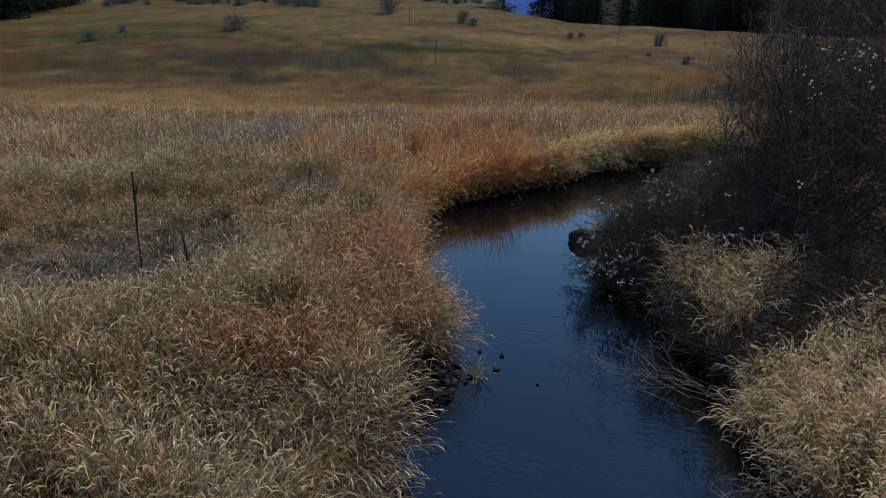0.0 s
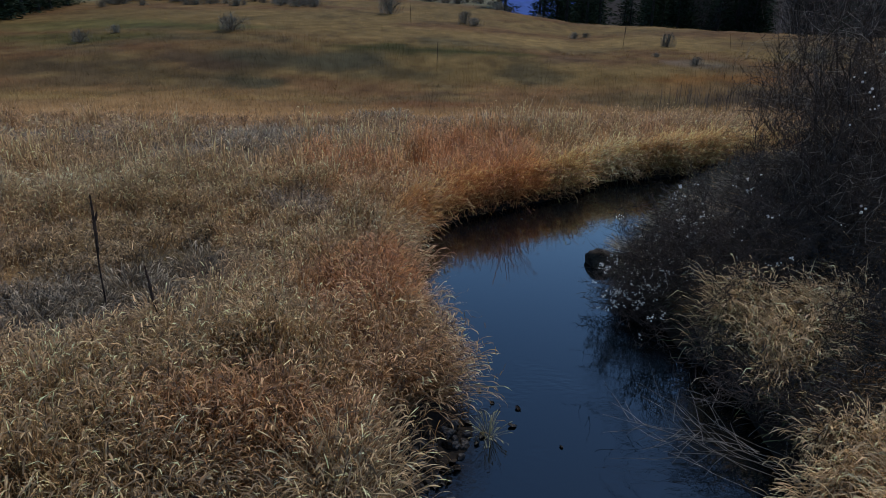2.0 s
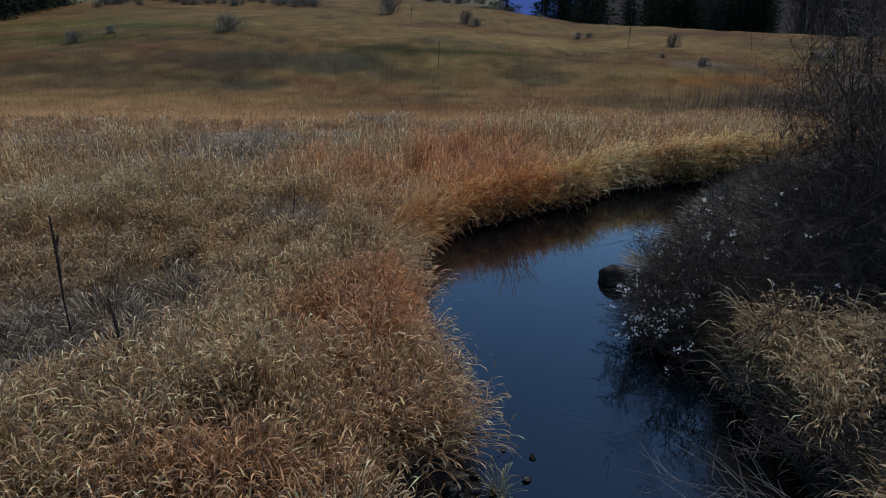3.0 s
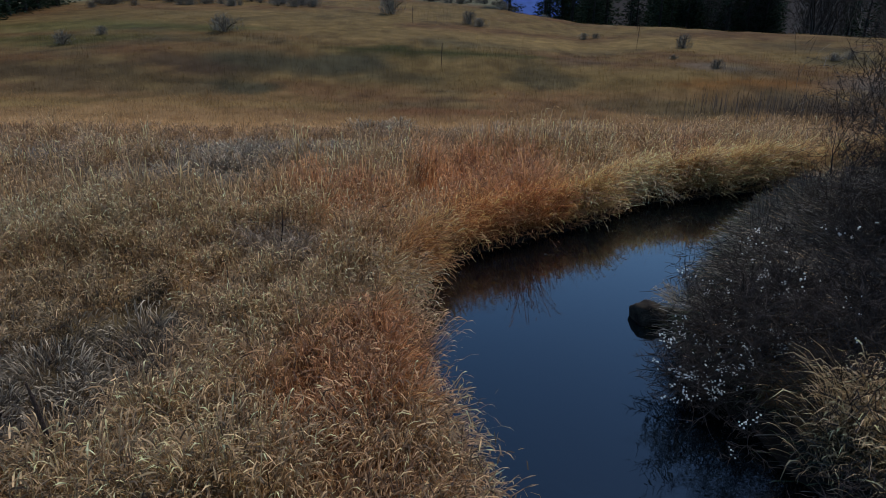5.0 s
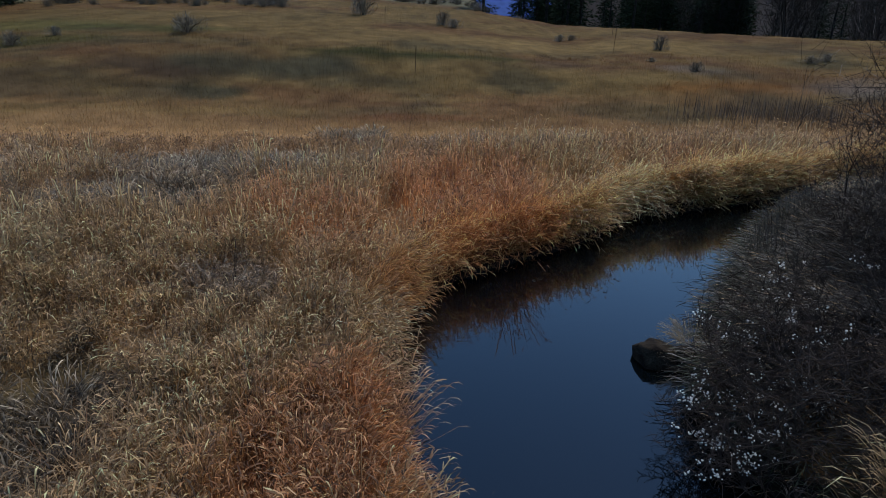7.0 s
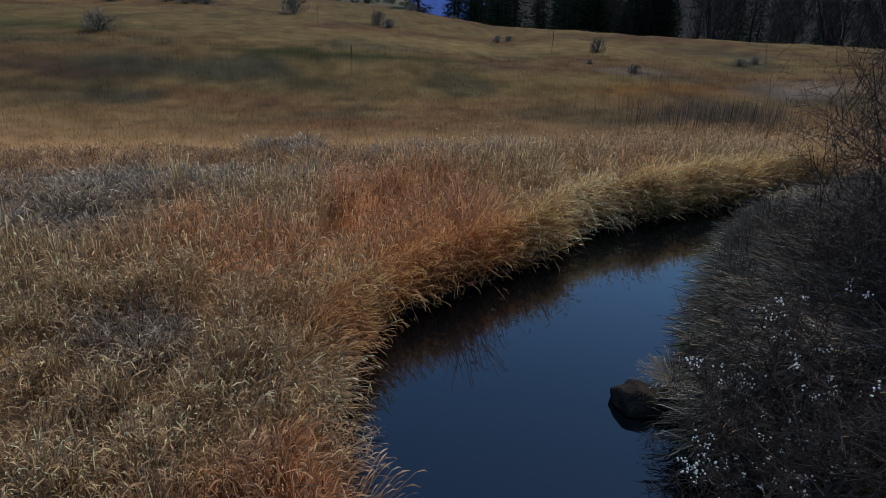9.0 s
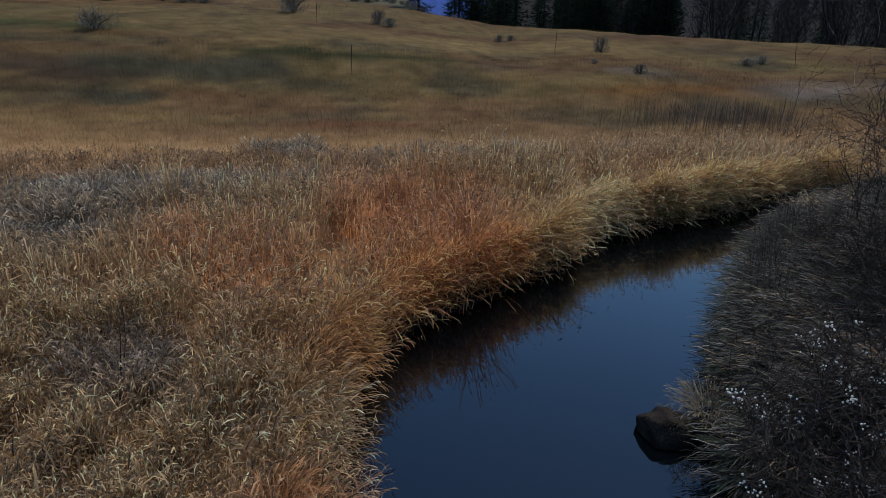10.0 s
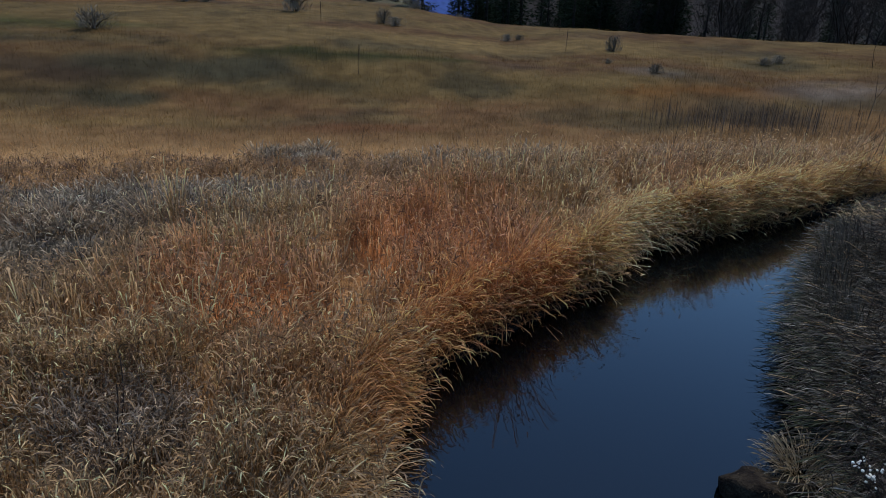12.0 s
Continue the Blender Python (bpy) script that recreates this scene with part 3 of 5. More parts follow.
def meadow(name, n, y0, y1, length, width, label):
    """Upright dry meadow grass farther off, sown evenly over the picture's depth."""
    q = rng.random(n)
    y = y0 * (y1 / y0) ** q
    x = rng.uniform(-1, 1, n) * (0.9 * y + 4) + 0.06 * y
    d, _, _ = shore(x, y)
    a = x / y
    ok = (d > 0.3) & (y < np.interp(a, BROW_A, BROW_Y) + 6)
    x, y = x[ok], y[ok]
    n = len(x)
    c, far = meadow_tint(x, y)
    c = c * (1 + (0.65 - 0.1 * far) * rng.uniform(-1, 1, n))[:, None] * (1.1 + 0.15 * far)[:, None]
    tall = length * (1 - 0.35 * sstep(30, 40, y)) * rng.uniform(0.6, 1.25, n) * (0.65 + 0.7 * vnoise(x, y, 0.5, 81))
    ob = strands(name, x, y, land(x, y) - 0.03, tall, rng.uniform(0, 2 * np.pi, n), np.abs(rng.normal(0.35 + 0.3 * far, 0.4, n)),
                 rng.uniform(0.2, 1.3, n), width * (y / 20) * rng.uniform(0.6, 1.5, n), np.clip(c * 0.95, 0.01, 0.8), np.clip(c * 1.25, 0.01, 0.8), 2, M_MEADOW, 0.0)
    return tagged(ob, label, "grass", kind="stuff")


meadow("meadow_grass", 130000, 20.5, 46.0, 0.30, 0.010, "dry brown and straw meadow grass with weedy grey patches")
meadow("hillside_grass", 90000, 34.0, 100.0, 0.26, 0.010, "ochre dry grass on a gentle hillside")

def weed_tussocks(name, plants, label, tall=0.5, dark=1.0):
    """Low weathered weeds: dark stems below, silvery seed heads above."""
    m, per = len(plants), 90
    P = np.array(plants)
    pick = np.repeat(np.arange(m), per)
    n = m * per
    size = rng.uniform(0.6, 1.3, m)[pick]
    a, r = rng.uniform(0, 2 * np.pi, n), np.sqrt(rng.random(n)) * 0.26 * size
    x, y = P[pick, 0] + r * np.cos(a), P[pick, 1] + r * np.sin(a)
    c = np.array((0.115, 0.088, 0.060)) * rng.uniform(0.4, 1.6, n)[:, None] * dark
    tip = GREY * (0.45 + 2.0 * rng.random(n) ** 1.5)[:, None] * rng.uniform(0.5, 1.3, m)[pick][:, None] * dark * np.array((1.12, 1.0, 0.8))
    ob = strands(name, x, y, land(x, y) - 0.02, tall * size * rng.uniform(0.5, 1.15, n), a + rng.normal(0, 0.6, n), 0.15 + 1.6 * r / size + np.abs(rng.normal(0, 0.2, n)), rng.uniform(0, 1.1, n),
                 0.014 * rng.uniform(0.6, 1.4, n) * np.clip(y / 16, 0.7, 1.4), np.clip(c, 0.01, 0.8), np.clip(tip, 0.01, 0.8), 3, M_SEDGE, 0.6)
    return tagged(ob, label, "weeds", kind="stuff")


wx_, wy_ = tussocks(-16.0, 10.0, 11.0, 26.0, 0.5)
keep_ = (palette(wx_, wy_, len(wx_))[2] > 0.42) & left_bank(wx_, wy_) & in_view(wx_, wy_)
weed_tussocks("grey_weeds", list(zip(wx_[keep_], wy_[keep_]))[:420], "low silver-grey weathered weeds among the meadow grass")
wx_, wy_ = tussocks(-6.6, -3.4, 7.2, 10.6, 0.34)
keep_ = rng.random(len(wx_)) < np.maximum(blob(wx_, wy_, -4.7, 8.6, 1.3, 1.5), blob(wx_, wy_, -4.15, 9.9, 0.8, 1.2, 10))
weed_tussocks("dark_weeds", list(zip(wx_[keep_], wy_[keep_])), "low dark dead weeds round the foot of the stalks", 0.38, 0.75)

# the valley floor to the sides of and behind the flight
n = 30000
xo, yo = rng.uniform(-26, 22, n), rng.uniform(-14, 24, n)
do, _, _ = shore(xo, yo)
ok = (do > 0.05) & ~in_view(xo, yo, 0.80, 1.0)
xo, yo = xo[ok], yo[ok]
n = len(xo)
co_ = meadow_tint(xo, yo)[0] * rng.uniform(0.6, 1.3, n)[:, None]
tagged(strands("valley_grass", xo, yo, land(xo, yo) - 0.02, rng.uniform(0.4, 0.95, n), rng.uniform(0, 6.28, n), np.abs(rng.normal(0.1, 0.15, n)), rng.uniform(0.3, 1.2, n),
               rng.uniform(0.02, 0.04, n), co_ * 0.75, co_ * 1.2, 3, M_BLADE, 0.3), "tall dry straw grass on the valley floor", "grass", kind="stuff")

# ---------------------------------------------------------------- dried mullein stalks
def mullein_stalk(foot, head, label, wide=0.016, seed=1, nub=True, sides=7):
    """A dead stalk: thin stem below, knobbly seed spike above, slightly bowed, a withered side shoot."""
    rnd = random.Random(seed)
    foot, head = Vector(foot), Vector(head)
    L = (head - foot).length
    rings = max(24, int(L / 0.022))
    bow, twist = rnd.uniform(0.004, 0.010) * L, rnd.uniform(0, 6.28)

    def line(u):
        q = bow * math.sin(math.pi * max(u, 0)) + 0.006 * math.sin(11 * u + seed)
        return Vector((q * math.cos(twist), q * math.sin(twist), u * L))

    def lathe(name, u0, u1, radius, knobs):
        n = max(6, int(rings * (u1 - u0)))
        co, faces = [], []
        for i in range(n + 1):
            u = u0 + (u1 - u0) * i / n
            c = line(u)
            for j in range(sides):
                ang = 2 * math.pi * (j + 0.5 * (i % 2)) / sides
                r = radius(u) * (1 + knobs * rnd.uniform(-1, 1))
                co.append((c.x + r * math.cos(ang), c.y + r * math.sin(ang), c.z))
        for i in range(n):
            for j in range(sides):
                k = (j + 1) % sides
                faces.append((i * sides + j, i * sides + k, (i + 1) * sides + k, (i + 1) * sides + j))
        faces.append(tuple(range(n * sides, (n + 1) * sides)))
        me = bpy.data.meshes.new(name)
        me.from_pydata(co, [], faces)
        me.materials.append(M_STALK)
        ob = new(name, me)
        ob.parent = root
        return ob

    root = new("mullein_stalk")
    lathe("stem", -0.12, 0.56, lambda u: wide * (0.62 - 0.12 * u), 0.10)
    tagged(lathe("seed_spike", 0.55, 1.0, lambda u: wide * (1.0 - 0.55 * max(u - 0.8, 0) / 0.2) * (0.7 + 0.3 * min((u - 0.55) / 0.06, 1)), 0.30), "dark knobbly dried seed spike")
    if nub:
        c = line(0.8)
        co, faces = [], []
        for i, (h, r) in enumerate(((0, 0.5), (0.03, 0.75), (0.07, 0.8), (0.11, 0.6), (0.135, 0.2))):
            for j in range(6):
                ang = 2 * math.pi * j / 6
                rr = wide * r * rnd.uniform(0.7, 1.25)
                co.append((c.x + wide * 0.9 + h * 0.22 + rr * math.cos(ang), c.y + rr * math.sin(ang), c.z + h))
        for i in range(4):
            for j in range(6):
                k = (j + 1) % 6
                faces.append((i * 6 + j, i * 6 + k, i * 6 + 6 + k, i * 6 + 6 + j))
        me = bpy.data.meshes.new("side_shoot")
        me.from_pydata(co, [], faces + [tuple(range(24, 30)), tuple(range(5, -1, -1))])
        me.materials.append(M_STALK)
        new("side_shoot", me).parent = root
    root.matrix_world = Matrix.Translation(foot) @ (head - foot).to_track_quat('Z', 'Y').to_matrix().to_4x4()
    return tagged(root, label, "plant stalk", "dried mullein stalks")


mullein_stalk((-4.58, 8.45, 0.55), (-4.35, 8.22, 2.35), "tall dark brown dried mullein stalk leaning in dry grass", 0.019, 3)
mullein_stalk((-3.40, 7.60, 0.5), (-3.42, 7.43, 1.75), "short dark brown dried mullein stalk in tall grass", 0.017, 4, False)

for k, foot in enumerate(((-3.1, 58.6), (-0.45, 39.1), (17.0, 60.5), (13.3, 47.9))):
    z0 = float(land(np.array([foot[0]]), np.array([foot[1]]))[0])
    mullein_stalk((*foot, z0), (foot[0] + 0.05, foot[1], z0 + 1.45), "thin dark dried stalk standing in hillside grass", 0.024, 10 + k, False, 5)


# ---------------------------------------------------------------- branches
def height_at(x, y):
    return float(land(np.array([float(x)]), np.array([float(y)]))[0])


def part(name, me, parent, label=""):
    ob = new(name, me)
    ob.parent = parent
    return tagged(ob, label) if label else ob


def grow(out, rnd, p, way, length, radius, depth, kids, wander=0.25, up=0.05, taper=0.55, segs=5, first=0.25):
    """A limb that wanders and forks; every limb goes into out[depth] as (points, radii)."""
    pts, rad = [p.copy()], [radius]
    d = way.normalized()
    for k in range(segs):
        d = (d + Vector((rnd.gauss(0, wander), rnd.gauss(0, wander), rnd.gauss(0, wander) + up))).normalized()
        p = p + d * (length / segs)
        pts.append(p.copy())
        rad.append(radius * (1 - (1 - taper) * (k + 1) / segs))
        if depth < len(kids) and (k + 1) / segs > first:
            for _ in range(kids[depth]):
                side = Vector((rnd.gauss(0, 1), rnd.gauss(0, 1), rnd.gauss(0, 0.7)))
                side = (side - d * side.dot(d)).normalized()
                go = (d * rnd.uniform(0.4, 0.9) + side * rnd.uniform(0.5, 1.0)).normalized()
                grow(out, rnd, p.copy(), go, length * rnd.uniform(0.32, 0.6), max(rad[-1] * 0.6, 0.0048), depth + 1, kids, wander * 1.1, up, 0.35,
                     max(2, segs - 1), first)
    out.setdefault(depth, []).append((pts, rad))


def tubes(name, limbs, mat, sides=3):
    """All limbs of one order as thin tubes in one mesh."""
    co, faces = [], []
    for pts, rad in limbs:
        base = len(co)
        for k, (q, r) in enumerate(zip(pts, rad)):
            d = (pts[min(k + 1, len(pts) - 1)] - pts[max(k - 1, 0)]).normalized()
            u = d.orthogonal().normalized()
            v = d.cross(u)
            for s in range(sides):
                a = 2 * math.pi * s / sides
                co.append(q + (u * math.cos(a) + v * math.sin(a)) * r)
        for k in range(len(pts) - 1):
            for s in range(sides):
                a, b = base + k * sides + s, base + k * sides + (s + 1) % sides
                faces.append((a, b, b + sides, a + sides))
    co = np.array([tuple(c) for c in co])
    faces = np.array(faces)
    return raw_mesh(name, co, faces.ravel(), np.arange(len(faces)) * 4, np.full(len(faces), 4), mat)


def fluff_mesh(name, places, size, rnd):
    """Puffs of seed fluff: small uneven balls of hair, a few to each twig end."""
    tmp = bmesh.new()
    bmesh.ops.create_icosphere(tmp, subdivisions=2, radius=1)
    co, faces, m = [], [], len(tmp.verts)
    vs, fs = [v.co.copy() for v in tmp.verts], [[v.index for v in f.verts] for f in tmp.faces]
    tmp.free()
    for q, s in places:
        for _ in range(rnd.choice((1, 1, 2, 3))):
            c = q + Vector((rnd.gauss(0, 0.04), rnd.gauss(0, 0.04), rnd.gauss(0, 0.03)))
            b = len(co)
            co += [c + v * size * s * rnd.uniform(0.6, 1.25) for v in vs]
            faces += [[b + k for k in f] for f in fs]
    co, faces = np.array([tuple(c) for c in co]), np.array(faces)
    return raw_mesh(name, co, faces.ravel(), np.arange(len(faces)) * 3, np.full(len(faces), 3), M_FLUFF, np.tile((0.62, 0.6, 0.57), (len(co), 1)))


def bare_shrub(x, y, tall, seed, stems=9, lean=(0, 0), kids=(2, 2, 2), fluff=(), label=""):
    rnd = random.Random(seed)
    root = new("bare_shrub")
    root.location = (x, y, height_at(x, y) - 0.05)
    out = {}
    for k in range(stems):
        a = 2 * math.pi * (k + rnd.random() * 0.7) / stems
        way = Vector((math.cos(a) + lean[0], math.sin(a) + lean[1], rnd.uniform(0.35, 1.7)))
        grow(out, rnd, Vector((math.cos(a) * 0.15, math.sin(a) * 0.15, 0)), way, tall * rnd.uniform(0.75, 1.15), rnd.uniform(0.014, 0.028), 0, kids,
             wander=0.20, up=0.06, segs=5, first=0.15)
    # the stream side is kept clear by floods
    out = {k: [l for l in v if min(p.x for p in l[0]) + x > 4.8 + 0.25 * max(0.0, l[0][-1].y + y - 9.0) + 0.6 * (min(p.z for p in l[0]) < 1.2) and min(p.y for p in l[0]) + y > 7.0
               and (max(p.y for p in l[0]) + y < 15.9 or min(p.x for p in l[0]) + x > 9.6)] for k, v in out.items()}
    for limb in out[0]:
        part("stem", tubes("stem", [limb], M_TWIG, 5), root)
    tagged(part("branch_tangle", tubes("branch_tangle", out.get(1, []), M_TWIG, 4), root), kind="stuff")
    twigs = [l for k, v in out.items() if k >= 2 for l in v]
    tagged(part("twig_tangle", tubes("twig_tangle", [t for k, t in enumerate(twigs) if k % 6], M_TWIG, 3), root, "fine dark leafless twigs"), kind="stuff")
    tagged(part("dead_twig_tangle", tubes("dead_twig_tangle", twigs[::6], M_STICK, 3), root, "pale dead twigs among the dark ones"), kind="stuff")
    if fluff:
        ends = [l[0][-1] for l in twigs]
        places = []
        for fx, fy, fz, r, cnt in fluff:
            c = Vector((fx, fy, fz)) - root.location
            near = sorted(ends, key=lambda e: (e - c).length)[:cnt]
            places += [(e, rnd.uniform(0.6, 1.4)) for e in near]
        tagged(part("seed_fluff", fluff_mesh("seed_fluff", places, 0.015, rnd), root, "white cottony seed fluff caught on twigs"), kind="stuff")
    return tagged(root, label or "dark leafless streamside shrub with tangled twigs", "shrub", "shrubs on the inner bank")


bare_shrub(6.6, 10.0, 3.4, 11, 13, (-0.12, 0.0), (2, 2, 2), ((6.2, 8.8, 4.4, 0.5, 26), (5.6, 9.0, 3.9, 0.4, 5), (5.3, 8.6, 3.3, 0.3, 3), (5.0, 8.2, 2.4, 0.3, 2)),
           label="dense dark leafless shrub carrying white seed fluff")
bare_shrub(8.2, 11.8, 3.4, 12, 11, (-0.10, 0.0), (2, 2, 1))
bare_shrub(8.8, 10.6, 4.0, 13, 15, (0.0, 0.0), (2, 2, 1))
bare_shrub(11.2, 13.0, 3.6, 14, 14, (-0.1, 0.0), (2, 2, 1))
bare_shrub(9.7, 14.4, 4.2, 16, 12, (-0.2, 0.0), (2, 2, 1))
bare_shrub(8.9, 14.0, 4.3, 17, 12, (-0.5, 0.05), (2, 2, 1), label="spreading leafless shrub with long arching branches")
bare_shrub(8.0, 12.4, 3.7, 18, 10, (-0.4, 0.0), (2, 2, 1), label="spreading leafless shrub with long arching branches")
bare_shrub(7.8, 8.6, 3.4, 15, 8, (0.0, 0.0), (2, 2, 1))


# ---------------------------------------------------------------- snowberry thicket
def berry_mesh(name, places, r0, rnd):
    tmp = bmesh.new()
    bmesh.ops.create_icosphere(tmp, subdivisions=1, radius=1)
    vs = np.array([tuple(v.co) for v in tmp.verts])
    fs = np.array([[v.index for v in f.verts] for f in tmp.faces])
    tmp.free()
    n = len(places)
    P = np.array([tuple(p) for p in places])
    R = np.array([r0 * rnd.uniform(0.6, 1.25) for _ in range(n)])
    co = P[:, None] + vs[None] * R[:, None, None]
    f = (np.arange(n)[:, None, None] * len(vs) + fs[None]).reshape(-1, 3)
    me = raw_mesh(name, co.reshape(-1, 3), f.ravel(), np.arange(len(f)) * 3, np.full(len(f), 3), M_BERRY)
    me.shade_smooth()
    return me


def snowberry(x, y, tall, seed, berries, lean=(0, 0)):
    rnd = random.Random(seed)
    root = new("snowberry_bush")
    root.location = (x, y, height_at(x, y) - 0.04)
    out = {}
    for k in range(11):
        a = rnd.uniform(0, 2 * math.pi)
        way = Vector((math.cos(a) * 0.7 + lean[0], math.sin(a) * 0.7 + lean[1], rnd.uniform(0.5, 1.3)))
        grow(out, rnd, Vector((math.cos(a) * 0.2, math.sin(a) * 0.2, 0)), way, tall * rnd.uniform(0.7, 1.15), 0.0065, 0, (2, 2), wander=0.24, up=0.0, segs=5, first=0.15)
    for limb in out[0]:
        part("stem", tubes("stem", [limb], M_TWIG, 4), root)
    tw = out[1] + out[2]
    tagged(part("twig_tangle", tubes("twig_tangle", tw, M_TWIG, 3), root), kind="stuff")
    if berries:
        ends = [l[0][-1] for l in tw if l[0][-1].z > tall * 0.35]
        rnd.shuffle(ends)
        # berries sit on a few laden boughs
        laden = ends[:max(2, berries // 16)]
        ends = sorted(ends, key=lambda e: min((e - q).length for q in laden) + rnd.uniform(0, 0.3))
        places = []
        for e in ends[:berries // 4]:
            for _ in range(rnd.choice((1, 2, 4, 6))):
                places.append(e + Vector((rnd.gauss(0, 0.022), rnd.gauss(0, 0.022), rnd.gauss(0, 0.018))))
        tagged(part("berry_dots", berry_mesh("berry_dots", places, 0.0108, rnd), root, "small white berries"), kind="stuff")
    return tagged(root, "low dark snowberry bush dotted with white berries" if berries else "low tangled leafless bush on the bank",
                  "bush", "snowberry thicket")


for k, (x, y, tall, b) in enumerate(((3.35, 9.45, 0.95, 330), (3.25, 10.05, 0.95, 420), (3.95, 10.8, 0.9, 130), (3.75, 10.45, 0.75, 300), (4.0, 9.6, 1.35, 90), (4.2, 10.5, 1.5, 120), (4.7, 11.4, 1.35, 70),
                                     (5.2, 10.2, 1.75, 45), (5.4, 11.3, 1.6, 30), (5.9, 12.6, 1.3, 20), (7.0, 13.8, 1.2, 0), (5.2, 8.9, 1.6, 25), (6.2, 11.4, 1.6, 0),
                                     (4.1, 7.2, 0.9, 0), (4.9, 7.3, 1.1, 0), (5.8, 8.4, 1.5, 0), (5.6, 6.6, 1.1, 0), (8.2, 15.4, 1.0, 0), (9.6, 16.6, 0.9, 0), (4.5, 8.9, 1.4, 20), (4.6, 6.2, 0.9, 0))):
    snowberry(x, y, tall, 40 + k, b, (-0.25 if x < 3.6 else 0.0, -0.1))

# ---------------------------------------------------------------- inner bank grass
def sedge(name, n, y0, y1, x1, length, width, label, tone=1.0, mat=0.5, wild=0.35):
    """Weathered sedge combed flat in overlapping sheaves that spill over the water's edge."""
    m = n // 90
    sy_ = rng.uniform(y0, y1, m)
    sx_ = np.interp(sy_, [p[1] for p in RIGHT[::-1]], [p[0] for p in RIGHT[::-1]]) + rng.random(m) ** 1.2 * x1
    turn, rise, glow = rng.normal(0, 0.3, m), rng.uniform(0.3, 1.0, m), rng.uniform(0.45, 1.5, m)
    pick = rng.integers(0, m, n)
    x, y = sx_[pick] + rng.normal(0, 0.17, n), sy_[pick] + rng.normal(0, 0.12, n)
    d, sx, sy = shore(x, y)
    ok = d > 0.01
    x, y, d, sx, sy, pick = (v[ok] for v in (x, y, d, sx, sy, pick))
    n = len(x)
    near = np.exp(-d / 0.6)
    h = np.arctan2(sy * 0.5 - 0.45, sx * 0.5 - 0.85) + turn[pick] + 1.2 * (vnoise(x, y, 0.7, 91) - 0.5) + rng.normal(0, wild, n)
    deep = mat * sstep(0.0, 1.6, d) * (0.5 + 0.9 * vnoise(x, y, 0.8, 95)) * (0.55 + 0.45 * rise[pick]) + 0.10
    up = rng.random(n) ** 0.6
    lean = 0.75 + 0.5 * up + rng.normal(0, 0.2, n)
    bend = 0.2 + 0.6 * rng.random(n) + 0.25 * near
    c = SLATE * (glow[pick] * (0.12 + 1.25 * rng.random(n) ** 1.7))[:, None] * tone
    green = (near * (rng.random(n) < 0.35) * (tone > 0.3))[:, None]
    c = c * (1 - green) + np.array((0.045, 0.058, 0.028)) * green
    c = np.where((rng.random(n) < 0.03)[:, None], PALE * 0.6, c)
    ob = strands(name, x, y, land(x, y) - 0.02 + deep * up, length * rng.uniform(0.55, 1.25, n), h, lean, bend, width * rng.uniform(0.5, 1.5, n),
                 np.clip(c * 0.7, 0.008, 0.8), np.clip(c * 1.4, 0.01, 0.8), 3, M_SEDGE, 0.2)
    return tagged(ob, label, "sedge", kind="stuff")


sedge("bank_sedge", 62000, 11.0, 19.5, 4.4, 0.70, 0.0082, "grey weathered sedge flopped over the inner bank", 1.1, 0.62)
sedge("thicket_grass", 15000, 6.2, 12.4, 3.6, 0.5, 0.008, "sparse dark dead grass tangled under the bushes", 0.6, 0.7, 1.2)


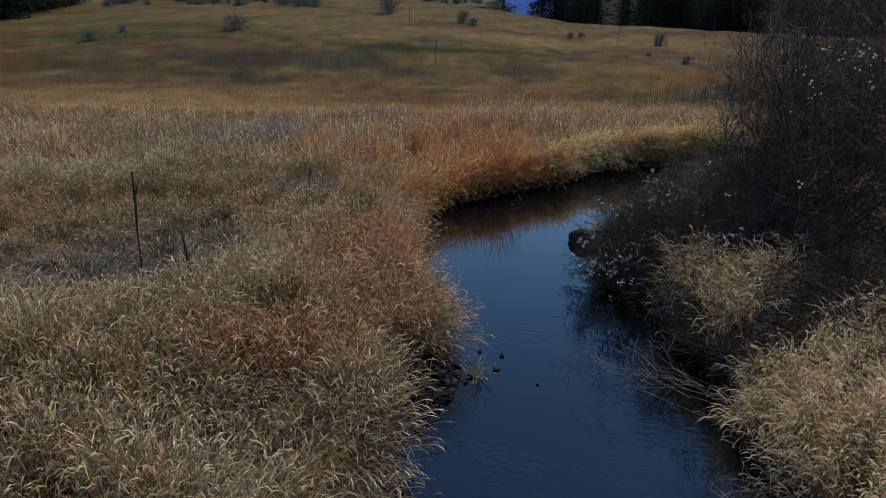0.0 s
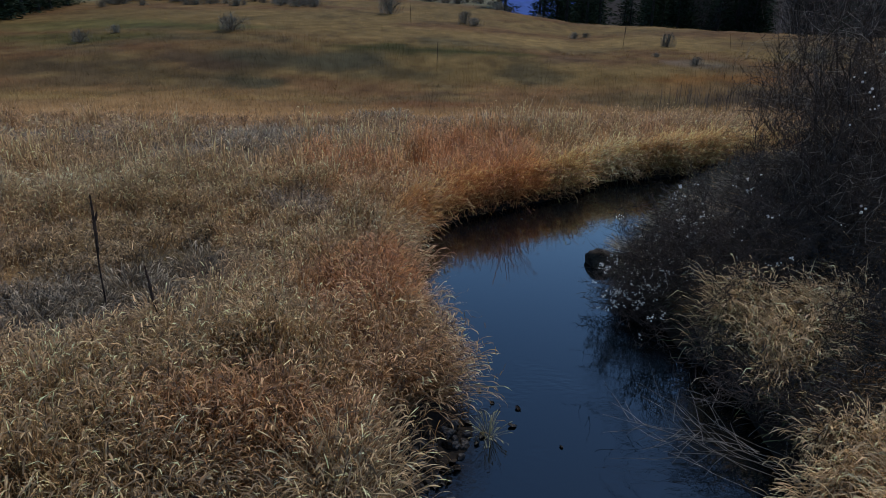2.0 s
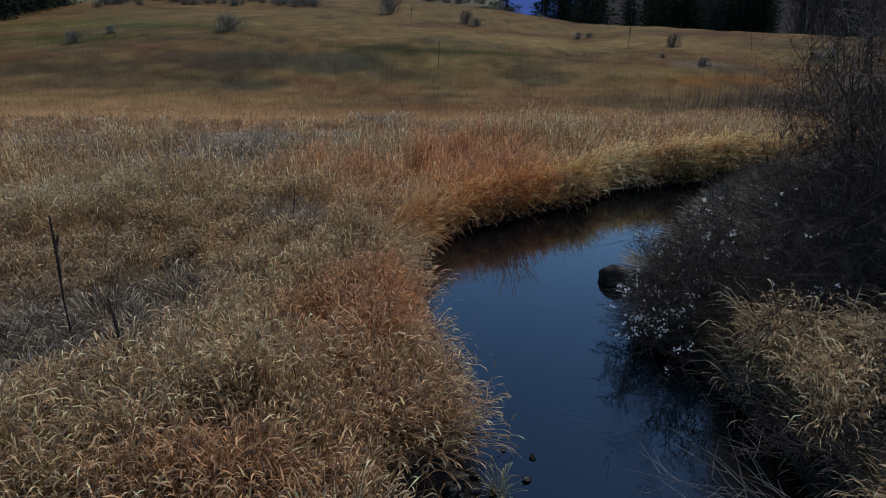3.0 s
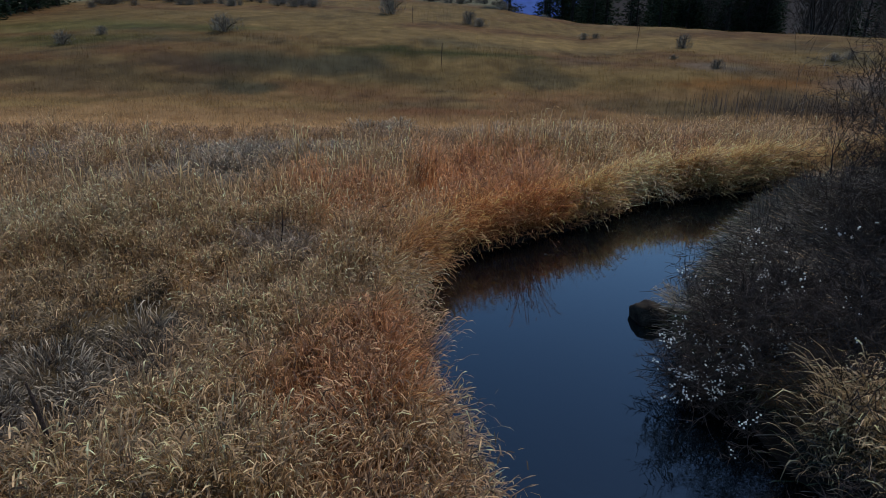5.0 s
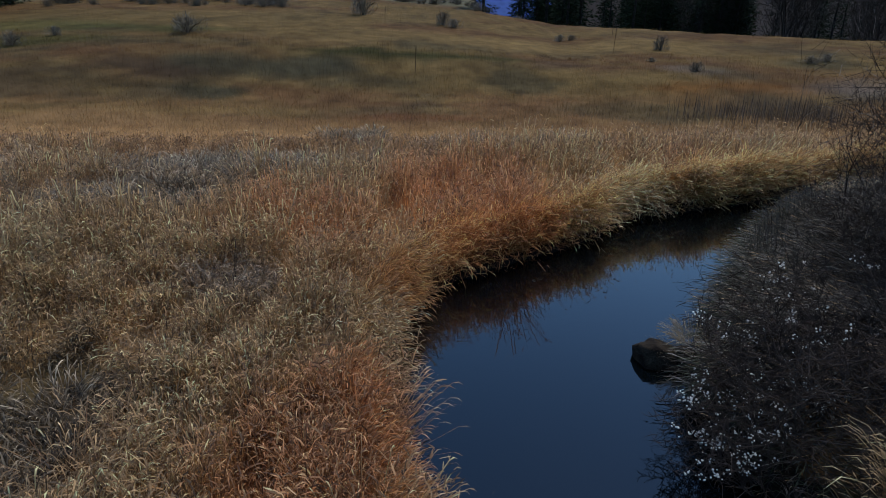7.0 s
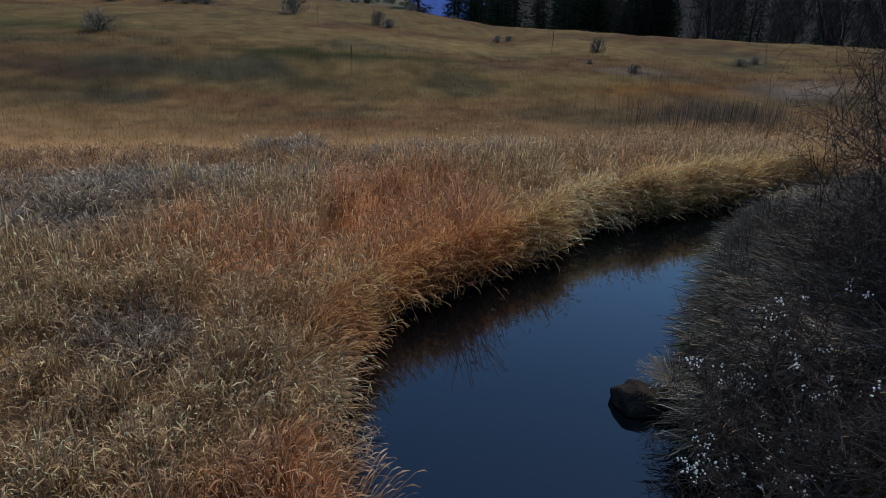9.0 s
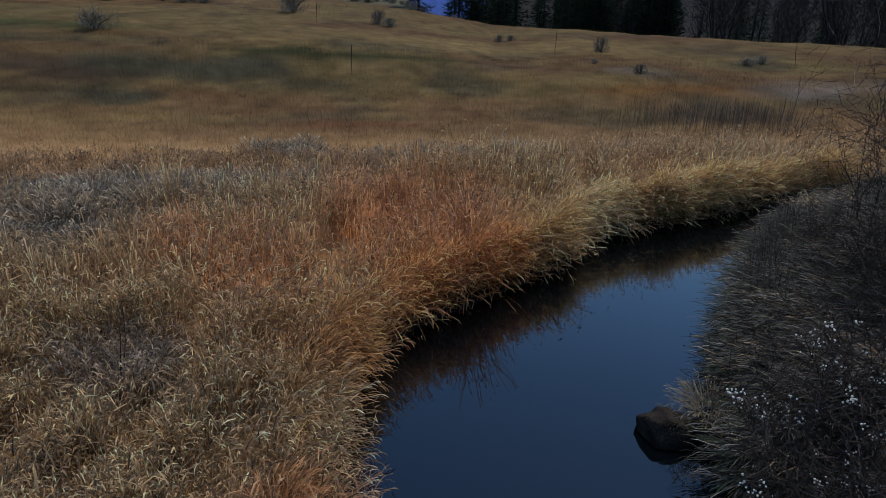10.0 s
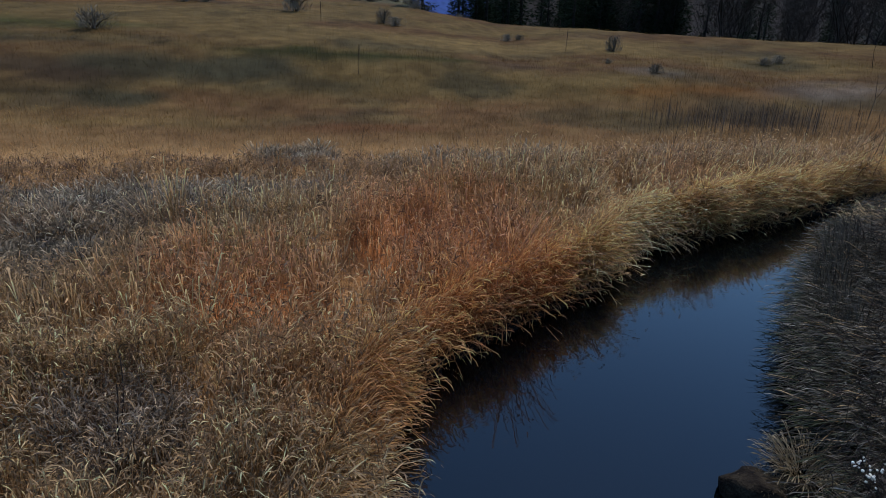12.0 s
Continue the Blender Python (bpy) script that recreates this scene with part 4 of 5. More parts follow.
def reed_clump(cx, cy, rx, ry, n, length, seed, label, tint=PALE):
    """One tussock of pale reed grass on the inner bank."""
    m = max(7, int(rx * ry * 40))
    q, w = np.sqrt(rng.random(m)), rng.uniform(0, 2 * np.pi, m)
    pick = rng.integers(0, m, n)
    a, r = rng.uniform(0, 2 * np.pi, n), np.abs(rng.normal(0, 0.55, n))
    x, y = cx + (rx * q * np.cos(w))[pick] + 0.24 * r * np.cos(a), cy + (ry * q * np.sin(w))[pick] + 0.24 * r * np.sin(a)
    length = length * rng.uniform(0.65, 1.15, m)[pick]
    r = np.clip(r, 0, 1.2)
    d, sx, sy = shore(x, y)
    near = np.exp(-np.maximum(d, 0) / 0.5)
    hx, hy = 0.35 * np.cos(a) * r - 0.25 + 0.6 * near * sx + rng.normal(0, 0.9, n), 0.35 * np.sin(a) * r - 0.2 + 0.6 * near * sy + rng.normal(0, 0.9, n)
    leaf = rng.random(n) < 0.72
    own = rng.normal(0, 0.8, (m, 2))[pick]
    hx, hy = hx + own[:, 0], hy + own[:, 1]
    lean = 0.04 + 0.12 * r + 0.3 * near + np.abs(rng.normal(0, 0.16, n)) + np.where(leaf, rng.uniform(0.1, 1.1, n), 0)
    bend = 0.1 + 0.5 * rng.random(n) + 0.5 * near + np.where(leaf, rng.uniform(0, 1.2, n), 0)
    L = length * (1 - 0.3 * r ** 2) * rng.uniform(0.6, 1.15, n) * (0.75 + 0.5 * vnoise(x, y, 1.2, seed))
    z = np.maximum(land(x, y), 0.0) - 0.03 + np.where(leaf, L * rng.uniform(0.25, 0.9, n), 0)
    L = np.where(leaf, rng.uniform(0.08, 0.26, n), L)
    hx, hy = hx + np.where(leaf, rng.normal(0, 2.0, n), 0), hy + np.where(leaf, rng.normal(0, 2.0, n), 0)
    c = (0.6 * tint + 0.4 * STRAW) * (0.35 + 1.5 * rng.random(n) ** 1.5)[:, None]
    ob = strands("reed_clump", x, y, z, L, np.arctan2(hy, hx), lean, bend, 0.0070 * rng.uniform(0.5, 1.4, n) * np.where(leaf, 2.0, 1.0), np.clip(c * 0.62, 0.01, 0.8),
                 np.clip(c * 0.5 + tint * rng.uniform(0.2, 1.3, n)[:, None], 0.01, 0.85), 5, M_BLADE, rng.uniform(0.2, 2.2, n), np.float64(0.7))
    return tagged(ob, label, "grass clump", "pale reed clumps", kind="stuff")


reed_clump(4.4, 7.95, 0.45, 0.42, 3000, 1.3, 3, "pale straw reed clump among dark bushes on the bank")
reed_clump(4.95, 8.3, 0.4, 0.35, 1500, 1.4, 13, "pale straw reed clump among dark bushes on the bank")
reed_clump(3.9, 8.4, 0.3, 0.25, 1500, 1.05, 4, "small golden reed tuft leaning over the water")
reed_clump(4.1, 7.3, 0.25, 0.3, 700, 0.9, 14, "golden reed clump drooping over the water")
reed_clump(9.9, 18.1, 0.9, 0.45, 1500, 0.75, 15, "sparse straw reeds at the tip of the inner bank")
reed_clump(4.5, 5.5, 1.0, 0.85, 9500, 0.85, 5, "broad golden reed clump at the water's edge")
reed_clump(5.3, 6.35, 0.55, 0.45, 1500, 0.95, 6, "pale straw reed clump among dark bushes on the bank")
reed_clump(5.6, 4.6, 0.9, 0.8, 3200, 0.85, 7, "pale straw reed clump among dark bushes on the bank")
reed_clump(4.5, 3.4, 1.0, 0.9, 4000, 0.75, 8, "broad golden reed clump at the water's edge")

reed_clump(4.25, 4.55, 0.95, 0.55, 4200, 0.75, 9, "broad golden reed clump at the water's edge")
reed_clump(5.6, 5.5, 0.6, 0.6, 2200, 0.85, 10, "pale straw reed clump among dark bushes on the bank")

# ---------------------------------------------------------------- boulders
def boulder(x, y, z, rx, ry, rz, turn, seed, label):
    bm = bmesh.new()
    bmesh.ops.create_icosphere(bm, subdivisions=4, radius=1)
    for v in bm.verts:
        p = v.co.copy()
        n1 = noise.noise(p * 1.1 + Vector((seed, 0, 0)))
        n2 = noise.noise(p * 3.1 + Vector((0, seed, 0)))
        cell = noise.cell(p * 1.6 + Vector((seed, 2, 1)))
        v.co = p * (1 + 0.26 * n1 + 0.10 * n2 + 0.05 * cell + 0.05 * noise.noise(p * 7.3))
        for fx, fy, fz, at_ in ((-0.95, -0.1, 0.12, 0.72), (-0.35, -0.85, 0.25, 0.66), (0.35, 0.1, 0.9, 0.62), (-0.3, 0.2, 0.92, 0.86), (0.5, -0.8, 0.2, 0.7), (0.9, 0.2, 0.1, 0.8), (0.1, 0.95, 0.2, 0.75)):
            f = Vector((fx, fy, fz)).normalized()          # broken faces
            over = v.co.dot(f) - at_
            if over > 0:
                v.co -= f * over * (0.74 + 0.2 * n2)
    me = bpy.data.meshes.new("boulder")
    bm.to_mesh(me)
    me.materials.append(M_ROCK)
    me.shade_smooth()
    ob = new("boulder", me)
    ob.matrix_world = Matrix.Translation((x, y, z)) @ Matrix.Rotation(radians(turn), 4, 'Z') @ Matrix.Diagonal((rx, ry, rz, 1))
    return tagged(ob, label, "rock", "boulders at the bank")


boulder(3.15, 12.12, 0.05, 0.37, 0.34, 0.30, 6, 3.3, "dark wet boulder with a mossy top standing in the stream")
boulder(3.5, 12.0, 0.05, 0.26, 0.24, 0.27, -20, 8.1, "low dark boulder half buried in the bank")

# ---------------------------------------------------------------- sagebrush on the hill
def sage_mesh(seed, dark=1.0):
    r_ = np.random.default_rng(seed)
    n = 900
    a, up = r_.uniform(0, 2 * np.pi, n), r_.uniform(0, 1, n)
    lobe = 0.8 + 0.35 * np.sin(a * 3 + seed) + 0.2 * np.sin(a * 5 + 2 * seed)
    rr = np.sqrt(r_.random(n)) * 0.55 * lobe
    x, y = rr * np.cos(a), rr * np.sin(a)
    z = up * 0.75 * np.sqrt(np.clip(1 - (rr / (0.75 * lobe)) ** 2, 0.05, 1)) * (0.8 + 0.4 * r_.random(n))
    c = np.array((0.17, 0.152, 0.120)) * r_.uniform(0.45, 1.35, n)[:, None] * dark
    ob = strands("foliage", x, y, z, r_.uniform(0.07, 0.2, n), a, r_.uniform(0.0, 1.0, n), r_.uniform(0, 0.5, n), np.full(n, 0.04), c, c * 1.2, 2, M_SAGE)
    me = ob.data
    bpy.data.objects.remove(ob)
    return me


def sage_stems(seed):
    rnd, out = random.Random(seed), {}
    for k in range(5):
        a = 2 * math.pi * k / 8 + rnd.random()
        grow(out, rnd, Vector((0, 0, 0)), Vector((math.cos(a) * 0.6, math.sin(a) * 0.6, 1)), 0.75, 0.022, 0, (1,), segs=4)
    return tubes("stems", [l for v in out.values() for l in v], M_BARK, 3)


SAGES = [(sage_mesh(s, dk), sage_stems(s)) for s, dk in ((1, 1.0), (2, 0.8), (3, 1.15))]


def sagebrush(x, y, size, k, label="grey-green sagebrush on the dry hillside", stretch=1.0):
    root = new("sagebrush")
    part("foliage", SAGES[k % 3][0], root)
    part("woody_base", SAGES[k % 3][1], root)
    root.matrix_world = Matrix.Translation((x, y, height_at(x, y) - 0.03)) @ Matrix.Rotation(k * 2.1, 4, 'Z') @ Matrix.Diagonal((size, size, size * stretch, 1))
    return tagged(root, label, "shrub", "hillside sagebrush")


for k, (x, y, size, st) in enumerate(((-5.5, 65.0, 2.1, 1.2), (1.9, 60.0, 1.3, 1.1), (2.7, 58.6, 1.3, 0.7), (-15.2, 46.3, 1.9, 0.75), (16.5, 47.7, 1.1, 1.1),
                                      (11.3, 56.0, 0.9, 0.8), (-23.2, 41.2, 1.1, 0.9), (12.4, 56.5, 0.7, 0.8), (-22.7, 44.7, 0.8, 0.9),
                                      (24.4, 43.0, 1.0, 0.6), (15.4, 39.2, 0.8, 0.8), (25.8, 43.6, 0.9, 0.7), (14.0, 42.4, 0.5, 0.7))):
    sagebrush(x, y, size, k, stretch=st)
srnd = random.Random(5)
for k in range(60):       # band along and behind the brow to the left
    q, deep = srnd.random(), srnd.uniform(0, 8)
    x, y = -32 + 20 * q - 0.42 * deep, 60.5 + 6 * q + deep
    sagebrush(x, y, srnd.uniform(0.7, 1.7), k, "dark grey sagebrush along the brow of the hill", 0.75)
for k in range(46):       # grey band behind the brow
    a = srnd.uniform(-0.16, 0.175)
    y = float(np.interp(a, BROW_A, BROW_Y)) + srnd.uniform(-1, 14)
    sagebrush(a * y, y, srnd.uniform(0.9, 1.9), k, "pale grey sagebrush crowding the slope behind the brow", 0.75)


# ---------------------------------------------------------------- trees behind the hill
def conifer_meshes(seed, tall):
    r_ = np.random.default_rng(seed)
    rnd = random.Random(seed)
    trunk = tubes("trunk", [([Vector((0, 0, -0.5)), Vector((0.05, 0, tall * 0.4)), Vector((0, 0.05, tall))], [0.24, 0.17, 0.02])], M_BARK, 7)
    X, Y, Z, H, L, LE = [], [], [], [], [], []
    z = 0.6
    while z < tall:
        reach = 2.6 * (1 - z / tall) ** 0.75 * rnd.uniform(0.7, 1.15) + 0.15
        for k in range(6):
            a = rnd.uniform(0, 2 * math.pi)
            m = int(3 + 9 * reach / 2.6)
            t = r_.random(m) ** 0.7
            X += list(reach * t * math.cos(a) + r_.normal(0, 0.12, m))
            Y += list(reach * t * math.sin(a) + r_.normal(0, 0.12, m))
            Z += list(z - 0.25 * reach * t + r_.normal(0, 0.1, m))
            H += list(a + r_.normal(0, 0.8, m))
            L += list(r_.uniform(0.3, 0.65, m))
            LE += list(r_.uniform(1.0, 2.1, m))
        z += 0.42
    X, Y, Z, H, L, LE = (np.array(v) for v in (X, Y, Z, H, L, LE))
    c = np.tile((0.02, 0.03, 0.018), (len(X), 1)) * r_.uniform(0.5, 1.5, len(X))[:, None]
    ob = strands("crown", X, Y, Z, L, H, LE, np.zeros(len(X)), np.full(len(X), 0.26), c, c, 2, M_SAGE)
    me = ob.data
    bpy.data.objects.remove(ob)
    return trunk, me


CONIFERS = [conifer_meshes(31, 13.0), conifer_meshes(32, 16.0), conifer_meshes(33, 10.5)]


def conifer(x, y, k, size=1.0, label="dark green conifer in the valley behind the hill"):
    root = new("conifer_tree")
    part("trunk", CONIFERS[k % 3][0], root)
    part("crown", CONIFERS[k % 3][1], root)
    root.matrix_world = Matrix.Translation((x, y, height_at(x, y) - 0.1)) @ Matrix.Rotation(k * 1.7, 4, 'Z') @ Matrix.Diagonal((size, size, size, 1))
    return tagged(root, label, "conifer", "conifers behind the hill")


def bare_tree_meshes(seed, tall):
    rnd, out = random.Random(seed), {}
    grow(out, rnd, Vector((0, 0, -0.3)), Vector((0.03, 0.02, 1)), tall, 0.13, 0, (2, 1, 1), wander=0.12, up=0.14, taper=0.1, segs=7, first=0.0)
    trunk = tubes("trunk", out[0], M_BARK, 7)
    for l in out[1] + out[2] + out[3]:
        l[1][:] = [max(r, 0.02) for r in l[1]]
    return trunk, tubes("crown", out[1] + out[2] + out[3], M_BARK, 3)


BARE = [bare_tree_meshes(51, 9.0), bare_tree_meshes(52, 11.0), bare_tree_meshes(53, 7.5)]


def bare_tree(x, y, k, size=1.0):
    root = new("bare_tree")
    for nm, me_ in zip(("trunk", "crown"), BARE[k % 3]):
        part(nm, me_, root)
    root.matrix_world = Matrix.Translation((x, y, height_at(x, y) - 0.1)) @ Matrix.Rotation(k * 1.3, 4, 'Z') @ Matrix.Diagonal((size, size, size, 1))
    return tagged(root, "bare grey-brown deciduous tree at the wood's edge", "tree", "bare trees behind the hill")


trnd = random.Random(9)
for k in range(120):
    a = trnd.uniform(0.15, 0.5) if k < 80 else trnd.uniform(0.5, 1.35)
    y = trnd.uniform(92, 135) if k < 80 else trnd.uniform(105, 150)
    conifer(a * y, y, k, trnd.uniform(0.75, 1.2))
for k in range(80):
    a = 0.38 + 1.0 * trnd.random()
    y = trnd.uniform(76, 112) / (0.75 + 0.5 * a)
    y = max(y, float(np.interp(a, BROW_A, BROW_Y)) + 5)
    bare_tree(a * y, y, k, trnd.uniform(0.5, 1.2))
for k in range(22):
    q = k / 22
    x, y, s = -35.0 - 1.5 * q - trnd.uniform(0, 5), 49.5 + 17 * q + trnd.uniform(-0.8, 0.8), trnd.uniform(0.4, 0.95)
    conifer(x, y, k, s, "dark conifer shading the far end of the hill")
for k, (x, y, s) in enumerate(((8.6, 92.0, 0.9), (14.2, 96.0, 1.0))):
    conifer(x, y, k + 1, s)

# distant ridge added in the gap; haze and sky blue put into its colour
bm = bmesh.new()
prev = None
for k in range(61):
    x = -900 + 60 * k
    h = 190 + 40 * noise.noise(Vector((x * 0.002, 3, 0))) + 12 * noise.noise(Vector((x * 0.011, 7, 0)))
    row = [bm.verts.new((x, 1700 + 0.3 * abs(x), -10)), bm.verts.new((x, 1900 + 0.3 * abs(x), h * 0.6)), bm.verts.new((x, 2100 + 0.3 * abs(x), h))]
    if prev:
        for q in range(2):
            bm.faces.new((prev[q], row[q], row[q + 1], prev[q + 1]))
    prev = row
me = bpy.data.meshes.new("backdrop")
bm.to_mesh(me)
me.materials.append(mottled("ridge_haze_blue_paint", (0.035, 0.07, 0.22), (0.05, 0.09, 0.26), 0.01, 1.0, 0.0, 0.05))
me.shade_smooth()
tagged(new("backdrop", me), "distant ridge with sky and haze blue painted into its colour", "ridge", kind="structure")


# ---------------------------------------------------------------- small things by the water
def leaf_mesh(seed, size):
    """A curled dead leaf, lobed and creased along its rib."""
    rnd = random.Random(seed)
    bm = bmesh.new()
    mid, lo, hi = [], [], []
    for k in range(6):
        u = k / 5
        w = size * 0.36 * math.sin(math.pi * (0.06 + 0.9 * u)) ** 0.8 * rnd.uniform(0.8, 1.15)
        c = size * (u - 0.5)
        mid.append(bm.verts.new((c, 0, 0.03 * size * math.sin(5 * u))))
        lo.append(bm.verts.new((c + 0.05 * size, -w, rnd.uniform(0.05, 0.22) * size)))
        hi.append(bm.verts.new((c + 0.05 * size, w, rnd.uniform(0.05, 0.22) * size)))
    for k in range(5):
        bm.faces.new((mid[k], mid[k + 1], hi[k + 1], hi[k]))
        bm.faces.new((lo[k], lo[k + 1], mid[k + 1], mid[k]))
    bmesh.ops.solidify(bm, geom=bm.faces[:], thickness=0.0015)
    me = bpy.data.meshes.new("leaf")
    bm.to_mesh(me)
    return me


def toned(me, mat):
    me = me.copy()
    me.materials.append(mat)
    return me


M_RED = mottled("reddish_leaf", (0.30, 0.09, 0.06), (0.38, 0.15, 0.10), 20.0, 0.7, 0.2, 90.0)
M_DARKLEAF = mottled("sodden_leaf", (0.02, 0.016, 0.012), (0.055, 0.042, 0.03), 12.0, 0.5, 0.3, 90.0)
LEAVES = [leaf_mesh(s, 0.085) for s in range(4)]
PALE_LEAVES, DARK_LEAVES = [toned(m, M_LEAF) for m in LEAVES], [toned(m, M_DARKLEAF) for m in LEAVES]
RED_LEAF = toned(LEAVES[1], M_RED)
lrnd = random.Random(21)


def lay_leaf(x, y, me, name, label, group, lift=0.012, size=1.0):
    ob = new(name, me)
    z = max(height_at(x, y), 0.0) + lift
    ob.matrix_world = Matrix.Translation((x, y, z)) @ Euler((lrnd.gauss(0, 0.3), lrnd.gauss(0, 0.3), lrnd.uniform(0, 6.28))).to_matrix().to_4x4() @ Matrix.Diagonal((size, size, size, 1))
    return tagged(ob, label, "leaf", group)


for k, (x, y, me_, s) in enumerate(((0.45, 7.65, PALE_LEAVES[0], 1.0), (0.9, 7.3, DARK_LEAVES[1], 1.2), (0.8, 6.95, DARK_LEAVES[2], 1.3), (0.6, 7.4, DARK_LEAVES[0], 0.8),
                                    (1.3, 6.6, DARK_LEAVES[3], 0.7), (0.3, 7.7, PALE_LEAVES[2], 0.7), (1.9, 15.0, PALE_LEAVES[1], 1.0))):
    lay_leaf(x, y, me_, "floating_leaf", "dead leaf floating on the dark water", "leaves on the water", 0.004, s)
for k in range(95):
    a, r = lrnd.uniform(0, 6.28), math.sqrt(lrnd.random())
    x, y = -0.02 + 0.55 * r * math.cos(a) + 0.2 * r * math.sin(a), 6.1 + 1.0 * r * math.sin(a)
    if float(shore(np.array([x]), np.array([y]))[0][0]) > -0.12:
        lay_leaf(x, y, DARK_LEAVES[k % 4], "sodden_leaf", "sodden dark leaf lying on the mud", "leaf litter on the mud", 0.012, lrnd.uniform(0.7, 1.6))
for k in range(46):
    x, y = lrnd.gauss(-4.25, 0.4), lrnd.gauss(8.95, 0.55)
    lay_leaf(x, y, PALE_LEAVES[k % 4] if k else RED_LEAF, "fallen_leaf", "pale dry leaf fallen among grey grass" if k else "reddish leaf fallen among grey grass",
             "leaves under the stalks", 0.03, lrnd.uniform(0.8, 1.4))


def clod_mesh(seed):
    bm = bmesh.new()
    bmesh.ops.create_icosphere(bm, subdivisions=2, radius=1)
    for v in bm.verts:
        v.co *= 1 + 0.45 * noise.noise(v.co * 1.4 + Vector((seed * 3.1, 0, 0)))
    me = bpy.data.meshes.new("clod")
    bm.to_mesh(me)
    me.materials.append(M_MUD)
    return me


CLODS = [clod_mesh(k) for k in range(3)]
for k in range(60):
    a, r = lrnd.uniform(0, 6.28), math.sqrt(lrnd.random())
    x, y = 0.0 + 0.5 * r * math.cos(a) + 0.2 * r * math.sin(a), 6.0 + 1.1 * r * math.sin(a)
    if float(shore(np.array([x]), np.array([y]))[0][0]) < -0.08:
        continue
    ob = new("mud_clod", CLODS[k % 3])
    s = lrnd.uniform(0.02, 0.055)
    ob.matrix_world = Matrix.Translation((x, y, max(height_at(x, y), 0) + s * 0.3)) @ Matrix.Rotation(lrnd.uniform(0, 6), 4, 'Z') @ Matrix.Diagonal((s * 1.3, s, s * 0.7, 1))
    tagged(ob, "wet black clod of mud at the water's edge", "mud", "clods on the mud shelf")


def tuft(name, x, y, z, n, length, spread_, tint, label, lean=0.5, width=0.009):
    a = rng.uniform(0, 2 * np.pi, n)
    r = np.sqrt(rng.random(n)) * spread_
    c = tint * rng.uniform(0.55, 1.4, n)[:, None]
    ob = strands(name, x + r * np.cos(a), y + r * np.sin(a), np.full(n, z), length * rng.uniform(0.5, 1.2, n), a + rng.normal(0, 0.5, n), np.abs(rng.normal(lean, 0.25, n)),
                 rng.uniform(0.2, 1.2, n), width * rng.uniform(0.6, 1.4, n), np.clip(c, 0.01, 0.8), np.clip(c * 1.3, 0.01, 0.8), 4, M_BLADE, 0.4)
    return tagged(ob, label, "grass tuft")


tuft("grass_tuft", 0.5, 6.75, 0.0, 70, 0.28, 0.07, np.array((0.30, 0.27, 0.13)), "small green-straw grass tuft on the mud point")
tuft("moss_tuft", 3.2, 12.16, 0.24, 260, 0.13, 0.17, np.array((0.12, 0.09, 0.045)), "dry mossy grass on top of the boulder", 1.35, 0.006)
tuft("grass_tuft", 3.62, 12.15, 0.26, 330, 0.38, 0.2, np.array((0.26, 0.20, 0.11)), "dry straw tuft drooping over the boulder", 0.8)


# dead brush raked into the water by the near clump
def dead_brush(x, y, seed, ways, label):
    rnd, out = random.Random(seed), {}
    for wx, wy, wz, ln in ways:
        grow(out, rnd, Vector((rnd.gauss(0, 0.12), rnd.gauss(0, 0.2), 0)), Vector((wx + rnd.gauss(0, 0.12), wy + rnd.gauss(0, 0.12), wz)), ln, 0.0030, 0, (1,), wander=0.09, up=-0.01, segs=6, first=0.4)
    root = new("dead_brush")
    root.location = (x, y, 0.22)
    for limb in out[0]:
        part("stick", tubes("stick", [limb], M_STICK, 4), root)
    tagged(part("twig_tangle", tubes("twig_tangle", out.get(1, []), M_STICK, 3), root), kind="stuff")
    return tagged(root, label, "brush")


dead_brush(3.45, 5.9, 61, [(-0.75, 0.65, 0.03 * k, 1.1 + 0.08 * k) for k in range(6)] + [(-0.85, 0.35, 0.05, 0.8)] * 3 + [(-0.6, 0.95, 0.0, 1.2)] * 3,
           "bleached dead sticks trailing from the clump into the water")
dead_brush(3.4, 4.5, 62, [(-0.9, 0.1, 0.05, 0.7)] * 3 + [(-0.8, -0.3, 0.05, 0.8)] * 3, "a few pale dead sticks leaning over the water")
dead_brush(3.55, 7.0, 63, [(-0.95, 0.1, 0.12, 0.55)] * 2, "two pale dead sticks jutting from the bank")


